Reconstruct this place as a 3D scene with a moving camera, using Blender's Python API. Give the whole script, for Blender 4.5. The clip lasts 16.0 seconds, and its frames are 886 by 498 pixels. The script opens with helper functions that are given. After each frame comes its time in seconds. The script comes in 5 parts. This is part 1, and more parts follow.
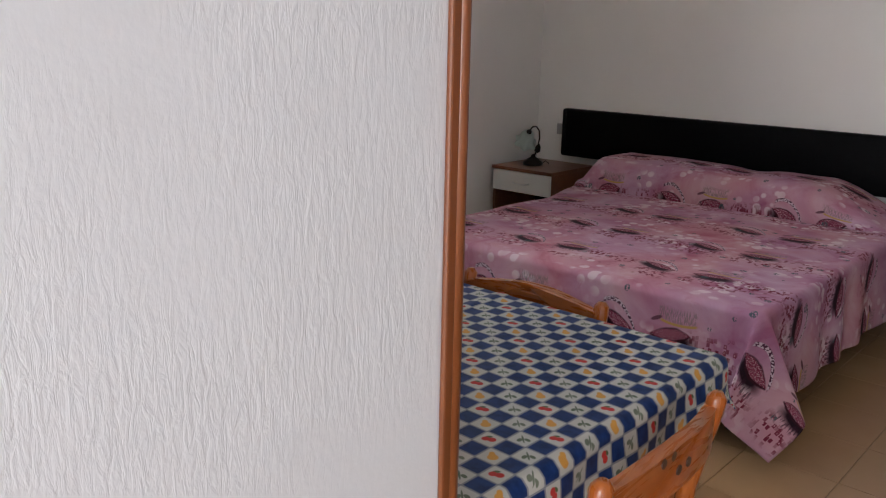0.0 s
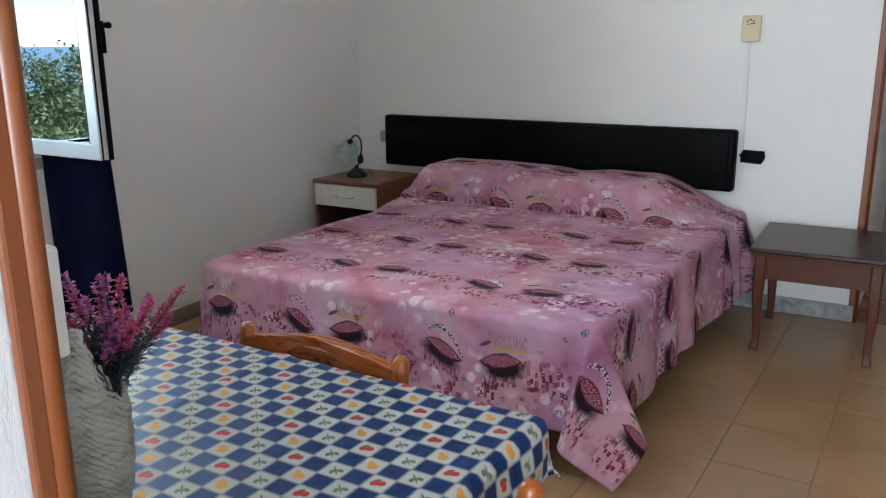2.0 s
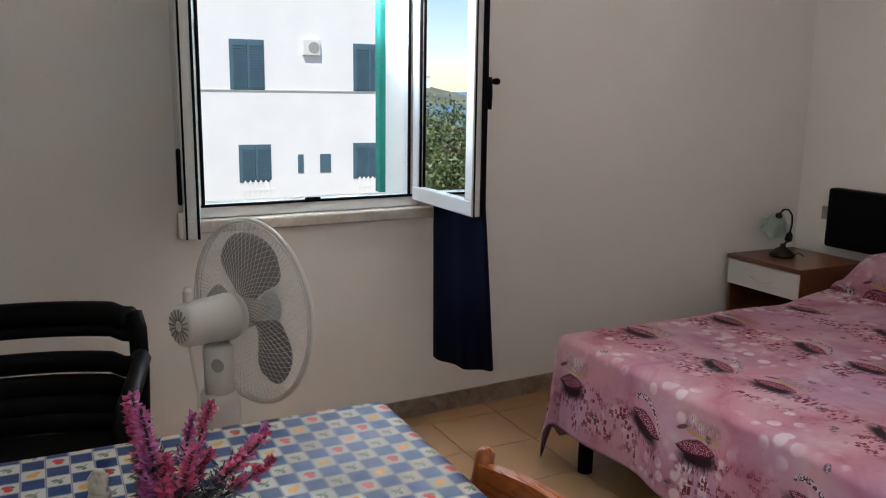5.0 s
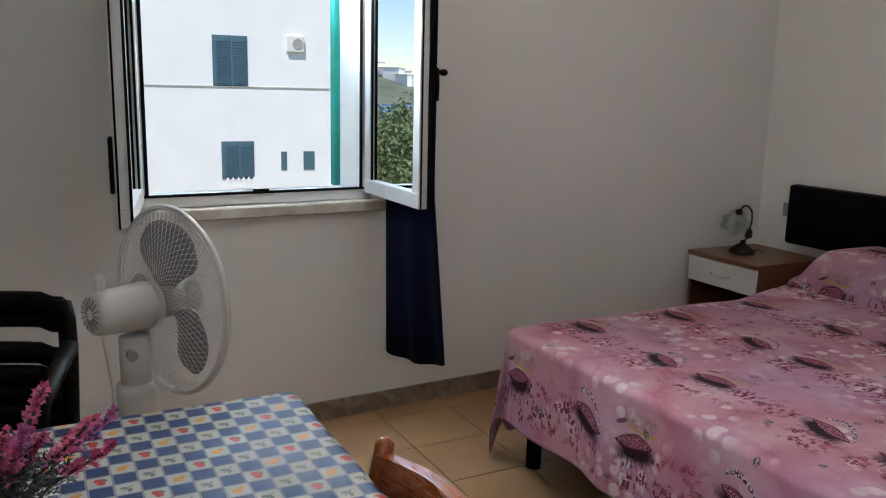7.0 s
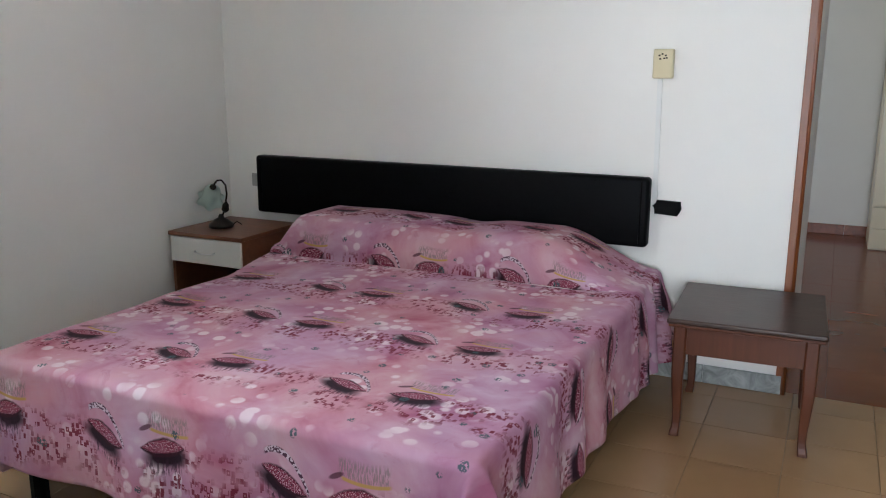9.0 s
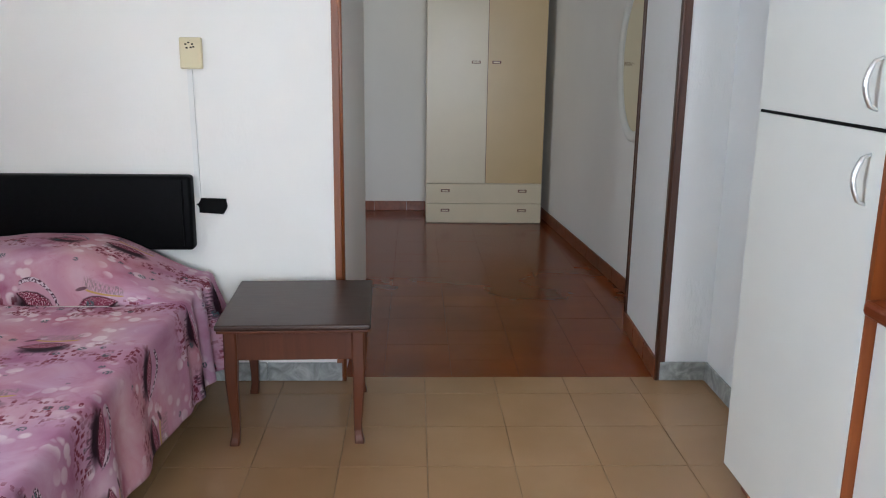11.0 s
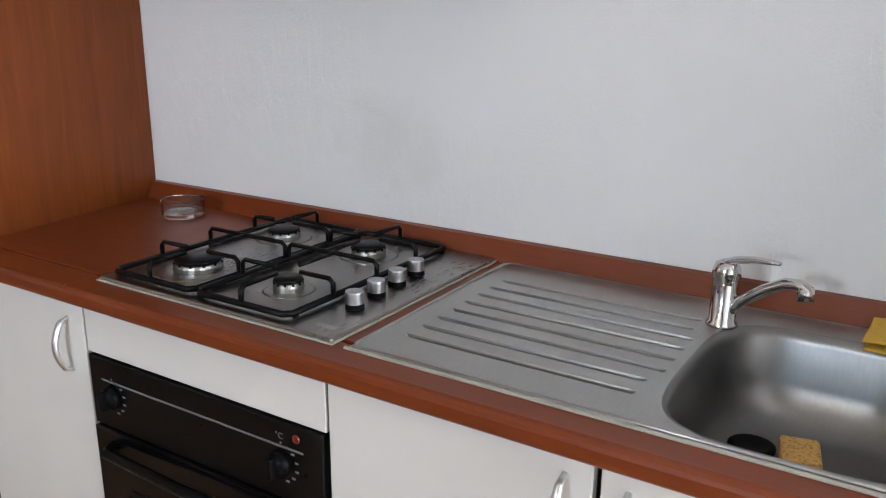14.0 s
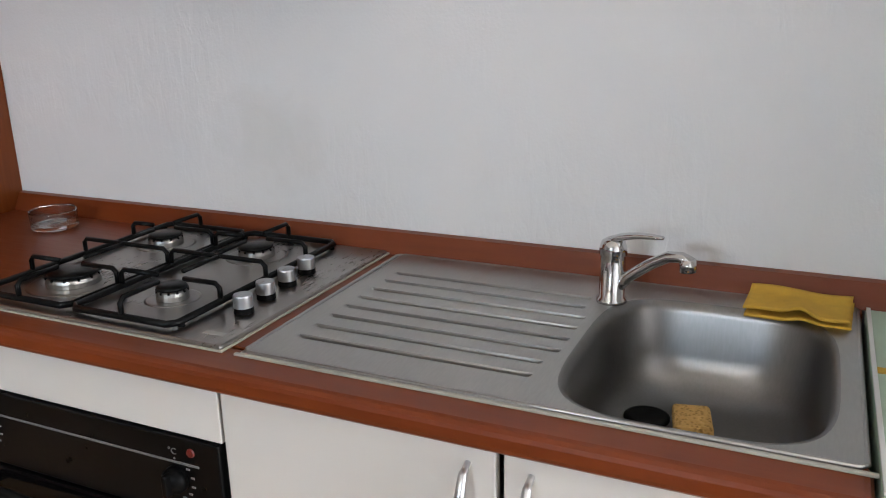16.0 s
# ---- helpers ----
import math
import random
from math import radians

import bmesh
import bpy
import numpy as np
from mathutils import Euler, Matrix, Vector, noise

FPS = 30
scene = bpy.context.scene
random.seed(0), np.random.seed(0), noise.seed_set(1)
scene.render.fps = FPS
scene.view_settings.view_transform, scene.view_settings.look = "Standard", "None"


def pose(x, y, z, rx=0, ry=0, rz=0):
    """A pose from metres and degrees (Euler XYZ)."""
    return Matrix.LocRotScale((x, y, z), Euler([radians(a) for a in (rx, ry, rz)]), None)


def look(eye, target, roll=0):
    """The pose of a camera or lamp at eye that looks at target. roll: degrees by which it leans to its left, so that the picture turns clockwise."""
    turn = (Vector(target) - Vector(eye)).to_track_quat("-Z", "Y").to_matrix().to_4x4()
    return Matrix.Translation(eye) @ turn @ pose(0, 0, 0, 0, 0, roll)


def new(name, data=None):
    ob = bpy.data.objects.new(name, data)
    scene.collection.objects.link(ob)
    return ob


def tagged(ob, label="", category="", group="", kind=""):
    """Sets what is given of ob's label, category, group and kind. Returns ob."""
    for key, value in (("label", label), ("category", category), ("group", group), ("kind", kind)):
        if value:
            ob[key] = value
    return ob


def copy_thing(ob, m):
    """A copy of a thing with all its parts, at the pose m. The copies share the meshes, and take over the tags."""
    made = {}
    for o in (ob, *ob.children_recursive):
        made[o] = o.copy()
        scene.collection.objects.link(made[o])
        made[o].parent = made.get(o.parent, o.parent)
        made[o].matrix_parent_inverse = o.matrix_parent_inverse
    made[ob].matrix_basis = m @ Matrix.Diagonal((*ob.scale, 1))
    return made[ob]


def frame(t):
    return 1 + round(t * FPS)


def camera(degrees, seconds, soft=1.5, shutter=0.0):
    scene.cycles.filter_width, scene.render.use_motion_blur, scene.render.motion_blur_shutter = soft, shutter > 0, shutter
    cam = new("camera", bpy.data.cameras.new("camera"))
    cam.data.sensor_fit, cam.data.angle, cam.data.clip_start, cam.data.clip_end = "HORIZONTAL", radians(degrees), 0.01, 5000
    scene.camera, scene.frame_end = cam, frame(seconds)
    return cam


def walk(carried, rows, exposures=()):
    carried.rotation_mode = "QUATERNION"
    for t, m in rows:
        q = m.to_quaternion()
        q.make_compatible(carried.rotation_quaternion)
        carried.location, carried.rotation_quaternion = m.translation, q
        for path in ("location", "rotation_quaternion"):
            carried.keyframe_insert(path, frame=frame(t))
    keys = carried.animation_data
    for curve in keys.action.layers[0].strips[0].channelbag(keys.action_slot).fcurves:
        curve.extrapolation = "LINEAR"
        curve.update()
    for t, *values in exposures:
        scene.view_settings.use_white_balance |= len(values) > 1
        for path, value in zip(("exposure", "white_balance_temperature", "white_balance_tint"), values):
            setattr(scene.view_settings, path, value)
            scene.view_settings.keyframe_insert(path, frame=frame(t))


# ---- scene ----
cam = camera(56.7, 16.0, soft=1.1)
PATH = [
    (0, (3.329, -4.570, 1.328), (2.035, -3.130, 0.827), 1.30),
    (0.5, (3.382, -4.482, 1.334), (2.139, -2.997, 0.835), 0.70),
    (1, (3.376, -4.406, 1.328), (2.219, -2.852, 0.831), 0.00),
    (1.5, (3.289, -4.281, 1.325), (2.227, -2.658, 0.836), -0.10),
    (2, (3.236, -4.212, 1.323), (2.226, -2.556, 0.834), -0.50),
    (2.5, (3.259, -4.172, 1.320), (2.249, -2.518, 0.824), -0.60),
    (3, (3.321, -4.135, 1.314), (2.217, -2.544, 0.813), -1.20),
    (3.5, (3.310, -4.087, 1.316), (2.100, -2.576, 0.811), -1.80),
    (4, (3.200, -3.953, 1.347), (1.768, -2.634, 0.889), -0.00),
    (4.5, (3.156, -3.824, 1.382), (1.532, -2.739, 0.957), -0.40),
    (4.7, (3.165, -3.771, 1.365), (1.444, -2.830, 0.977), 0.80),
    (6.8, (3.239, -3.591, 1.340), (1.422, -2.844, 0.965), 0.70),
    (7, (3.227, -3.571, 1.333), (1.482, -2.672, 0.952), 1.30),
    (7.5, (3.136, -3.549, 1.350), (1.762, -2.151, 0.954), 1.35),
    (8, (3.040, -3.603, 1.338), (1.921, -1.996, 0.931), 1.80),
    (8.2, (3.037, -3.605, 1.336), (1.976, -1.960, 0.924), 1.32),
    (10.3, (3.232, -3.430, 1.385), (2.886, -1.513, 0.935), 0.44),
    (10.5, (3.249, -3.394, 1.386), (3.011, -1.461, 0.931), 0.43),
    (11, (3.270, -3.343, 1.386), (3.341, -1.399, 0.921), 0.74),
    (11.5, (3.289, -3.315, 1.380), (3.703, -1.418, 0.900), 1.09),
    (12, (3.321, -3.320, 1.377), (4.057, -1.526, 0.888), 1.29),
    (12.5, (3.350, -3.346, 1.375), (4.349, -1.686, 0.877), 1.16),
    (13, (3.367, -3.386, 1.379), (4.648, -1.938, 0.867), 1.43),
    (13.5, (3.389, -3.425, 1.375), (4.873, -2.194, 0.845), 0.64),
    (14, (3.413, -3.447, 1.369), (5.036, -2.421, 0.812), 0.40),
    (14.5, (3.424, -3.462, 1.374), (5.089, -2.519, 0.793), -1.03),
    (15, (3.428, -3.470, 1.375), (5.134, -2.606, 0.792), -1.52),
    (15.5, (3.430, -3.455, 1.368), (5.156, -2.627, 0.786), -1.55),
    (16, (3.437, -3.449, 1.366), (5.173, -2.643, 0.785), -1.27),
]
walk(cam, [(t, look(e, g, r)) for t, e, g, r in PATH], [
    (0.0, -0.28, 6250, 13), (0.5, -0.20, 6400, 14), (1.0, 0.06, 6500, 13), (1.5, 0.27, 6000, 8), (2.0, 0.34, 5600, 3), (2.5, 0.36, 5500, 1), (3.0, 0.28, 5900, 8), (3.5, 0.28, 6000, 10), (4.5, 0.16, 6400, 12),
    (7.0, -0.03, 6150, 10), (7.5, 0.03, 6450, 13), (8.0, 0.34, 5800, 4), (10.5, 0.62, 5650, 4), (11.5, 0.74, 5750, 7), (12.0, 0.88, 5700, 6), (13.0, 0.70, 5700, 7), (14.5, 0.48, 6200, 10), (16.0, 0.41, 6250, 10)])

# ---- world and light ----
world = bpy.data.worlds.new("world")
scene.world = world
world.use_nodes = True
wn = world.node_tree.nodes
sky = wn.new("ShaderNodeTexSky")
sky.sky_type, sky.sun_disc = 'NISHITA', False
sky.sun_elevation, sky.sun_rotation = radians(58), radians(130)
world.node_tree.links.new(sky.outputs[0], wn["Background"].inputs[0])
wn["Background"].inputs[1].default_value = 0.15
sky.dust_density = 0.1
sky.ozone_density = 3.0
sun = new("sun", bpy.data.lights.new("sun", 'SUN'))
sun.data.energy, sun.data.angle, sun.data.color = 5.0, radians(0.5), (1, 0.96, 0.9)
sun.matrix_world = look((0, 0, 0), (-math.sin(radians(130)) * 0.53, -math.cos(radians(130)) * 0.53, -0.848))


def daylight(name, eye, target, w, h, power, col):
    """A lamp in an opening that stands in for the sky's light."""
    l = bpy.data.lights.new(name, 'AREA')
    l.shape, l.size, l.size_y, l.energy, l.color = 'RECTANGLE', w, h, power, col
    o = new(name, l)
    o.matrix_world = look(eye, target)
    return o


daylight("window_daylight", (-0.10, -2.80, 1.88), (1.7, -1.1, 3.7), 0.8, 0.32, 52, (0.58, 0.78, 1))
daylight("window_ground_light", (0.185, -2.77, 1.97), (1.3, -0.9, 3.2), 0.8, 0.10, 58, (1, 0.93, 0.84))
daylight("door_daylight", (3.70, -6.96, 1.1), (3.4, -2.0, -0.6), 0.95, 2.0, 94, (0.95, 0.965, 1))
daylight("hall_daylight", (0.75, 2.8, 1.5), (4, 2.8, 0.8), 1.1, 1.2, 6, (1, 0.95, 0.86))


# ---- materials ----
class Ex:
    """A value in a node tree that takes part in sums."""
    def __init__(self, nt, v):
        self.nt, self.v = nt, v

    def op(self, kind, *others):
        n = self.nt.nodes.new("ShaderNodeMath")
        n.operation = kind
        for i, o in enumerate((self, *others)):
            w = o.v if isinstance(o, Ex) else o
            if isinstance(w, (int, float)):
                n.inputs[i].default_value = w
            else:
                self.nt.links.new(w, n.inputs[i])
        return Ex(self.nt, n.outputs[0])

    def __add__(self, o): return self.op('ADD', o)
    def __sub__(self, o): return self.op('SUBTRACT', o)
    def __mul__(self, o): return self.op('MULTIPLY', o)
    def __truediv__(self, o): return self.op('DIVIDE', o)
    def mod(self, o): return self.op('FLOORED_MODULO', o)
    def floor(self): return self.op('FLOOR')
    def abs(self): return self.op('ABSOLUTE')
    def sq(self): return self.op('POWER', 2.0)
    def lt(self, o, soft=0.0):
        """1 where self < o, with a soft edge."""
        if soft <= 0:
            return self.op('LESS_THAN', o)
        n = ((self * -1 + o) / soft + 0.5)
        n.v.node.use_clamp = True
        return n
    def clamp(self):
        n = self + 0.0
        n.v.node.use_clamp = True
        return n
    def max(self, o): return self.op('MAXIMUM', o)
    def min(self, o): return self.op('MINIMUM', o)


class Mat:
    """A procedural material and the nodes it is made of."""
    def __init__(self, name, rough=0.5, metal=0.0, coat=0.0):
        self.m = bpy.data.materials.new(name)
        self.m.use_nodes = True
        self.nt = self.m.node_tree
        self.b = self.nt.nodes["Principled BSDF"]
        self.b.inputs["Roughness"].default_value = rough
        self.b.inputs["Metallic"].default_value = metal
        self.b.inputs["Coat Weight"].default_value = coat
        self.b.inputs["Coat Roughness"].default_value = 0.15

    def coords(self, which="Object", scale=(1, 1, 1)):
        tc = self.nt.nodes.new("ShaderNodeTexCoord")
        mp = self.nt.nodes.new("ShaderNodeMapping")
        mp.inputs["Scale"].default_value = scale
        self.nt.links.new(tc.outputs[which], mp.inputs["Vector"])
        return mp.outputs[0]

    def noise(self, scale, detail=3, vec=None, rough=0.5, dist=0.0):
        n = self.nt.nodes.new("ShaderNodeTexNoise")
        n.inputs["Scale"].default_value, n.inputs["Detail"].default_value = scale, detail
        n.inputs["Roughness"].default_value, n.inputs["Distortion"].default_value = rough, dist
        if vec is None:
            vec = self.coords()
        self.nt.links.new(vec, n.inputs["Vector"])
        return Ex(self.nt, n.outputs[0])

    def voronoi(self, scale, vec, feature='F1'):
        n = self.nt.nodes.new("ShaderNodeTexVoronoi")
        n.feature = feature
        n.inputs["Scale"].default_value = scale
        self.nt.links.new(vec, n.inputs["Vector"])
        return n

    def ramp(self, x, stops):
        n = self.nt.nodes.new("ShaderNodeValToRGB")
        while len(n.color_ramp.elements) < len(stops):
            n.color_ramp.elements.new(0.5)
        for e, (p, c) in zip(n.color_ramp.elements, stops):
            e.position, e.color = p, (*c, 1)
        self.nt.links.new(x.v, n.inputs[0])
        return n.outputs[0]

    def mix(self, f, a, b):
        n = self.nt.nodes.new("ShaderNodeMix")
        n.data_type = 'RGBA'
        for i, w in ((0, f), (6, a), (7, b)):
            w = w.v if isinstance(w, Ex) else w
            if isinstance(w, tuple):
                n.inputs[i].default_value = (*w, 1)
            elif isinstance(w, (int, float)):
                n.inputs[i].default_value = w
            else:
                self.nt.links.new(w, n.inputs[i])
        return n.outputs[2]

    def color(self, c):
        if isinstance(c, tuple):
            self.b.inputs["Base Color"].default_value = (*c, 1)
        else:
            self.nt.links.new(c, self.b.inputs["Base Color"])
        return self

    def roughness(self, x):
        self.nt.links.new(x.v, self.b.inputs["Roughness"])
        return self

    def bump(self, h, strength=0.3, dist=0.002):
        n = self.nt.nodes.new("ShaderNodeBump")
        n.inputs["Strength"].default_value, n.inputs["Distance"].default_value = strength, dist
        self.nt.links.new(h.v, n.inputs["Height"])
        self.nt.links.new(n.outputs[0], self.b.inputs["Normal"])
        return self

    def random(self):
        n = self.nt.nodes.new("ShaderNodeObjectInfo")
        return Ex(self.nt, n.outputs["Random"])


def plain(name, col, rough=0.5, metal=0.0, vary=0.08, scale=12, coat=0.0, gloss=0.5):
    """A paint, plastic or metal with slight blotches and fine grain."""
    k = Mat(name, rough, metal, coat)
    k.b.inputs["Specular IOR Level"].default_value = gloss
    n = k.noise(scale, 4)
    k.color(k.ramp(n, [(0.3, tuple(c * (1 - vary) for c in col)), (0.7, tuple(min(1, c * (1 + vary)) for c in col))]))
    k.roughness(n * 0.12 + (rough - 0.06))
    k.bump(k.noise(scale * 14, 2), 0.06, 0.001)
    return k.m


def plaster(name, col, relief, stretch, fineness=60, deep=0.004, stain=False):
    """Rolled and brushed wall plaster with streaks, pits and faint stains."""
    k = Mat(name, 0.75)
    big, fine = k.noise(1.3, 4), k.noise(9, 5)
    k.color(k.mix((fine - 0.35).clamp() * 0.5, k.ramp(big, [(0.3, tuple(c * 0.95 for c in col)), (0.7, col)]), tuple(c * 0.93 for c in col)))
    if stain:
        sep = k.nt.nodes.new("ShaderNodeSeparateXYZ")
        k.nt.links.new(k.coords(), sep.inputs[0])
        y, z = Ex(k.nt, sep.outputs[1]), Ex(k.nt, sep.outputs[2])
        far = ((y + 2.36).sq() + (z - 1.08).sq() * 1.6) * 30.0 + k.noise(9, 5, None, 0.6, 1.0) * 1.6
        k.color(k.mix(far.lt(1.0, 1.2) * 0.28, k.b.inputs["Base Color"].links[0].from_socket, (0.52, 0.50, 0.44)))
    streak = k.noise(fineness, 4, k.coords(scale=(1, 1, stretch)), 0.6, 0.6)
    patch = (k.noise(3.0, 3) - 0.42).clamp() * 5.0 + 0.12
    k.bump(streak * patch.clamp() + k.noise(160, 2) * 0.15, relief, deep)
    return k.m


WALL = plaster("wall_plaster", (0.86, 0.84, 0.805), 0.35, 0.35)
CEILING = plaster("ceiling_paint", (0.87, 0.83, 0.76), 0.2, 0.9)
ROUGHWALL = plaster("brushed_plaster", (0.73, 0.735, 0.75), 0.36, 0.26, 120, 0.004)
KWALL = plaster("kitchen_plaster", (0.83, 0.83, 0.83), 0.9, 0.30, 45, 0.0045, True)


def wood(name, dark, light, rough=0.3, along=2, coat=0.3, scale=1.0, gloss=0.5):
    """Varnished timber or laminate with grain along one axis."""
    k = Mat(name, rough, 0, coat)
    k.b.inputs["Specular IOR Level"].default_value = gloss
    sc = [9 * scale, 9 * scale, 9 * scale]
    sc[along] = 0.7 * scale
    g = k.noise(3, 5, k.coords(scale=tuple(sc)), 0.6, 0.8)
    f = k.noise(14, 3, k.coords(scale=tuple(sc)))
    k.color(k.ramp(g * 0.75 + f * 0.25, [(0.3, dark), (0.52, tuple((a + b) / 2 for a, b in zip(dark, light))), (0.72, light)]))
    k.roughness(f * 0.15 + (rough - 0.07))
    k.bump(f, 0.06, 0.001)
    return k.m


CHERRY = wood("cherry_laminate", (0.15, 0.032, 0.005), (0.24, 0.064, 0.012), 0.38, 2, 0.0, 1.0, 0.3)
CHERRYTOP = wood("cherry_worktop", (0.145, 0.028, 0.006), (0.19, 0.040, 0.009), 0.36, 1, 0.0, 1.0, 0.35)
ORANGEWOOD = wood("honey_varnished_wood", (0.31, 0.072, 0.010), (0.42, 0.115, 0.018), 0.28, 2, 0.25)
ORANGERAIL = wood("honey_varnished_rail", (0.31, 0.072, 0.010), (0.42, 0.115, 0.018), 0.28, 0, 0.25)
TRIMWOOD = wood("brown_trim_wood", (0.155, 0.042, 0.010), (0.24, 0.070, 0.018), 0.35, 2, 0.3)
DARKTRIM = wood("dark_trim_wood", (0.055, 0.022, 0.013), (0.09, 0.035, 0.02), 0.4, 2)
MAHOGANY = wood("mahogany_wood", (0.070, 0.020, 0.008), (0.105, 0.031, 0.013), 0.42, 2, 0.0, 1.0, 0.3)
MAHOGANYTOP = wood("mahogany_top", (0.03, 0.014, 0.010), (0.05, 0.022, 0.014), 0.35, 0, 0.0, 1.0, 0.35)
WALNUT = wood("walnut_top", (0.13, 0.045, 0.02), (0.20, 0.075, 0.032), 0.35, 0, 0.2)
LAMINATE = plain("white_laminate", (0.74, 0.73, 0.69), 0.38, 0, 0.02, 3)
IVORY = plain("ivory_lacquer", (0.69, 0.60, 0.42), 0.3, 0, 0.03, 3)
TANDOOR = plain("tan_lacquer", (0.58, 0.42, 0.20), 0.3, 0, 0.03, 3)
PVC = plain("white_painted_frame", (0.78, 0.78, 0.76), 0.35, 0, 0.03, 6)
PLASTIC = plain("white_plastic", (0.72, 0.71, 0.68), 0.35, 0, 0.03, 8)
CREAM = plain("cream_plastic", (0.66, 0.58, 0.38), 0.4, 0, 0.04, 8)
GREYPL = plain("grey_plastic", (0.35, 0.34, 0.32), 0.5, 0, 0.05, 8)
BLADE = plain("smoky_blade_plastic", (0.27, 0.27, 0.275), 0.3, 0, 0.04, 8)
LEATHER = plain("black_leatherette", (0.003, 0.003, 0.0035), 0.45, 0, 0.2, 60, 0, 0.06)
BLACKPL = plain("black_plastic", (0.004, 0.004, 0.004), 0.45, 0, 0.1, 20, 0, 0.08)
ENAMEL = plain("black_enamel", (0.004, 0.004, 0.004), 0.3, 0, 0.1, 30, 0, 0.14)
OVENGLASS = plain("oven_glass", (0.004, 0.0035, 0.0035), 0.08, 0, 0.1, 30, 0, 0.15)
IRON = plain("dark_bronze", (0.02, 0.016, 0.013), 0.35, 0.6, 0.2, 30)
NAVY = plain("navy_curtain", (0.002, 0.004, 0.022), 0.85, 0, 0.2, 30, 0, 0.1)
CHROME = plain("chrome", (0.62, 0.62, 0.62), 0.1, 1, 0.03, 20)
SATIN = plain("satin_metal", (0.78, 0.78, 0.78), 0.36, 1, 0.04, 20)
GREEN = plain("green_shutter_paint", (0.01, 0.18, 0.15), 0.5, 0, 0.15, 10)
SAGE = plain("sage_painted_board", (0.42, 0.52, 0.40), 0.6, 0, 0.1, 9)
FARSHUT = plain("far_shutter_paint", (0.07, 0.135, 0.175), 0.6, 0, 0.1, 2)
RENDERWHITE = plain("white_render", (0.82, 0.81, 0.79), 0.8, 0, 0.03, 1)
KNOBMETAL = plain("dull_aluminium", (0.46, 0.46, 0.47), 0.42, 1, 0.06, 20)
RED = plain("red_lamp", (0.14, 0.02, 0.015), 0.3)
GREYMARK = plain("pale_print", (0.18, 0.18, 0.18), 0.5)
SEAL = plain("dull_silicone", (0.42, 0.40, 0.34), 0.5, 0, 0.1, 30)
YELLOW = plain("yellow_cloth", (0.62, 0.37, 0.04), 0.85, 0, 0.06, 60)


def sponge_mat():
    k = Mat("sponge_foam", 0.9)
    v = k.voronoi(160, k.coords())
    d = Ex(k.nt, v.outputs["Distance"])
    k.color(k.ramp(d, [(0.0, (0.35, 0.17, 0.03)), (0.5, (0.70, 0.42, 0.13))]))
    return k.bump(d, 0.8, 0.003).m


SPONGE = sponge_mat()


def steel(name, col, rough, sc):
    k = Mat(name, rough, 1.0)
    g = k.noise(40, 3, k.coords(scale=sc))
    k.color(k.ramp(g, [(0.3, tuple(c * 0.9 for c in col)), (0.7, col)]))
    k.roughness(g * 0.12 + k.noise(5, 3) * 0.12 + (rough - 0.12))
    return k.bump(g, 0.05, 0.0006).m


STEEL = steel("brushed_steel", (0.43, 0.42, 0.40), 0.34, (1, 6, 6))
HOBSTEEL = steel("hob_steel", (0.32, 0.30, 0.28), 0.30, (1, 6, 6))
# the sink's steel again, with the shade inside the bowl put into its colour
SHADEDSTEEL = steel("shaded_bowl_steel", (0.26, 0.255, 0.25), 0.36, (6, 6, 1))


def stone(name, a, b, c):
    k = Mat(name, 0.35)
    k.color(k.ramp(k.noise(11, 6, None, 0.6, 1.5), [(0.3, a), (0.5, b), (0.68, c)]))
    return k.bump(k.noise(60, 3), 0.1, 0.001).m


MARBLE = stone("grey_marble_skirting", (0.16, 0.17, 0.16), (0.30, 0.31, 0.30), (0.46, 0.47, 0.46))
BROWNSTONE = stone("brown_stone_skirting", (0.15, 0.11, 0.08), (0.26, 0.20, 0.15), (0.36, 0.30, 0.24))
TERRASKIRT = stone("terracotta_skirting", (0.12, 0.03, 0.012), (0.20, 0.055, 0.02), (0.25, 0.08, 0.035))
SILLSTONE = stone("pale_stone_sill", (0.42, 0.37, 0.30), (0.52, 0.47, 0.40), (0.58, 0.54, 0.48))


def tile_mat(name, a, b, c, rough, scale, gloss=0.5):
    """Glazed tile, each one a little different."""
    k = Mat(name, rough)
    k.b.inputs["Specular IOR Level"].default_value = gloss
    r = k.random()
    geo = k.nt.nodes.new("ShaderNodeNewGeometry")
    n = k.noise(scale, 3, geo.outputs["Position"], 0.5, 0.0)
    col = k.ramp(n, [(0.3, a), (0.55, b), (0.75, c)])
    k.color(k.mix(r * 0.45, col, tuple(x * 0.82 for x in b)))
    return k.bump(k.noise(25, 3), 0.02, 0.0010).m


BEIGE = tile_mat("beige_tile", (0.355, 0.206, 0.099), (0.392, 0.233, 0.115), (0.425, 0.258, 0.131), 0.26, 3.0)
TERRA = tile_mat("terracotta_tile", (0.155, 0.030, 0.004), (0.20, 0.041, 0.006), (0.25, 0.056, 0.010), 0.20, 2.0, 0.25)
GROUT = plain("floor_grout", (0.29, 0.19, 0.10), 0.8, 0, 0.1, 20)
DARKGROUT = plain("dark_grout", (0.16, 0.034, 0.006), 0.8, 0, 0.1, 20)


def glass(name, col, rough, mirror=False):
    k = Mat(name, rough)
    k.color(col)
    k.b.inputs["Transmission Weight"].default_value = 1.0
    k.b.inputs["IOR"].default_value = 1.5
    return k.m


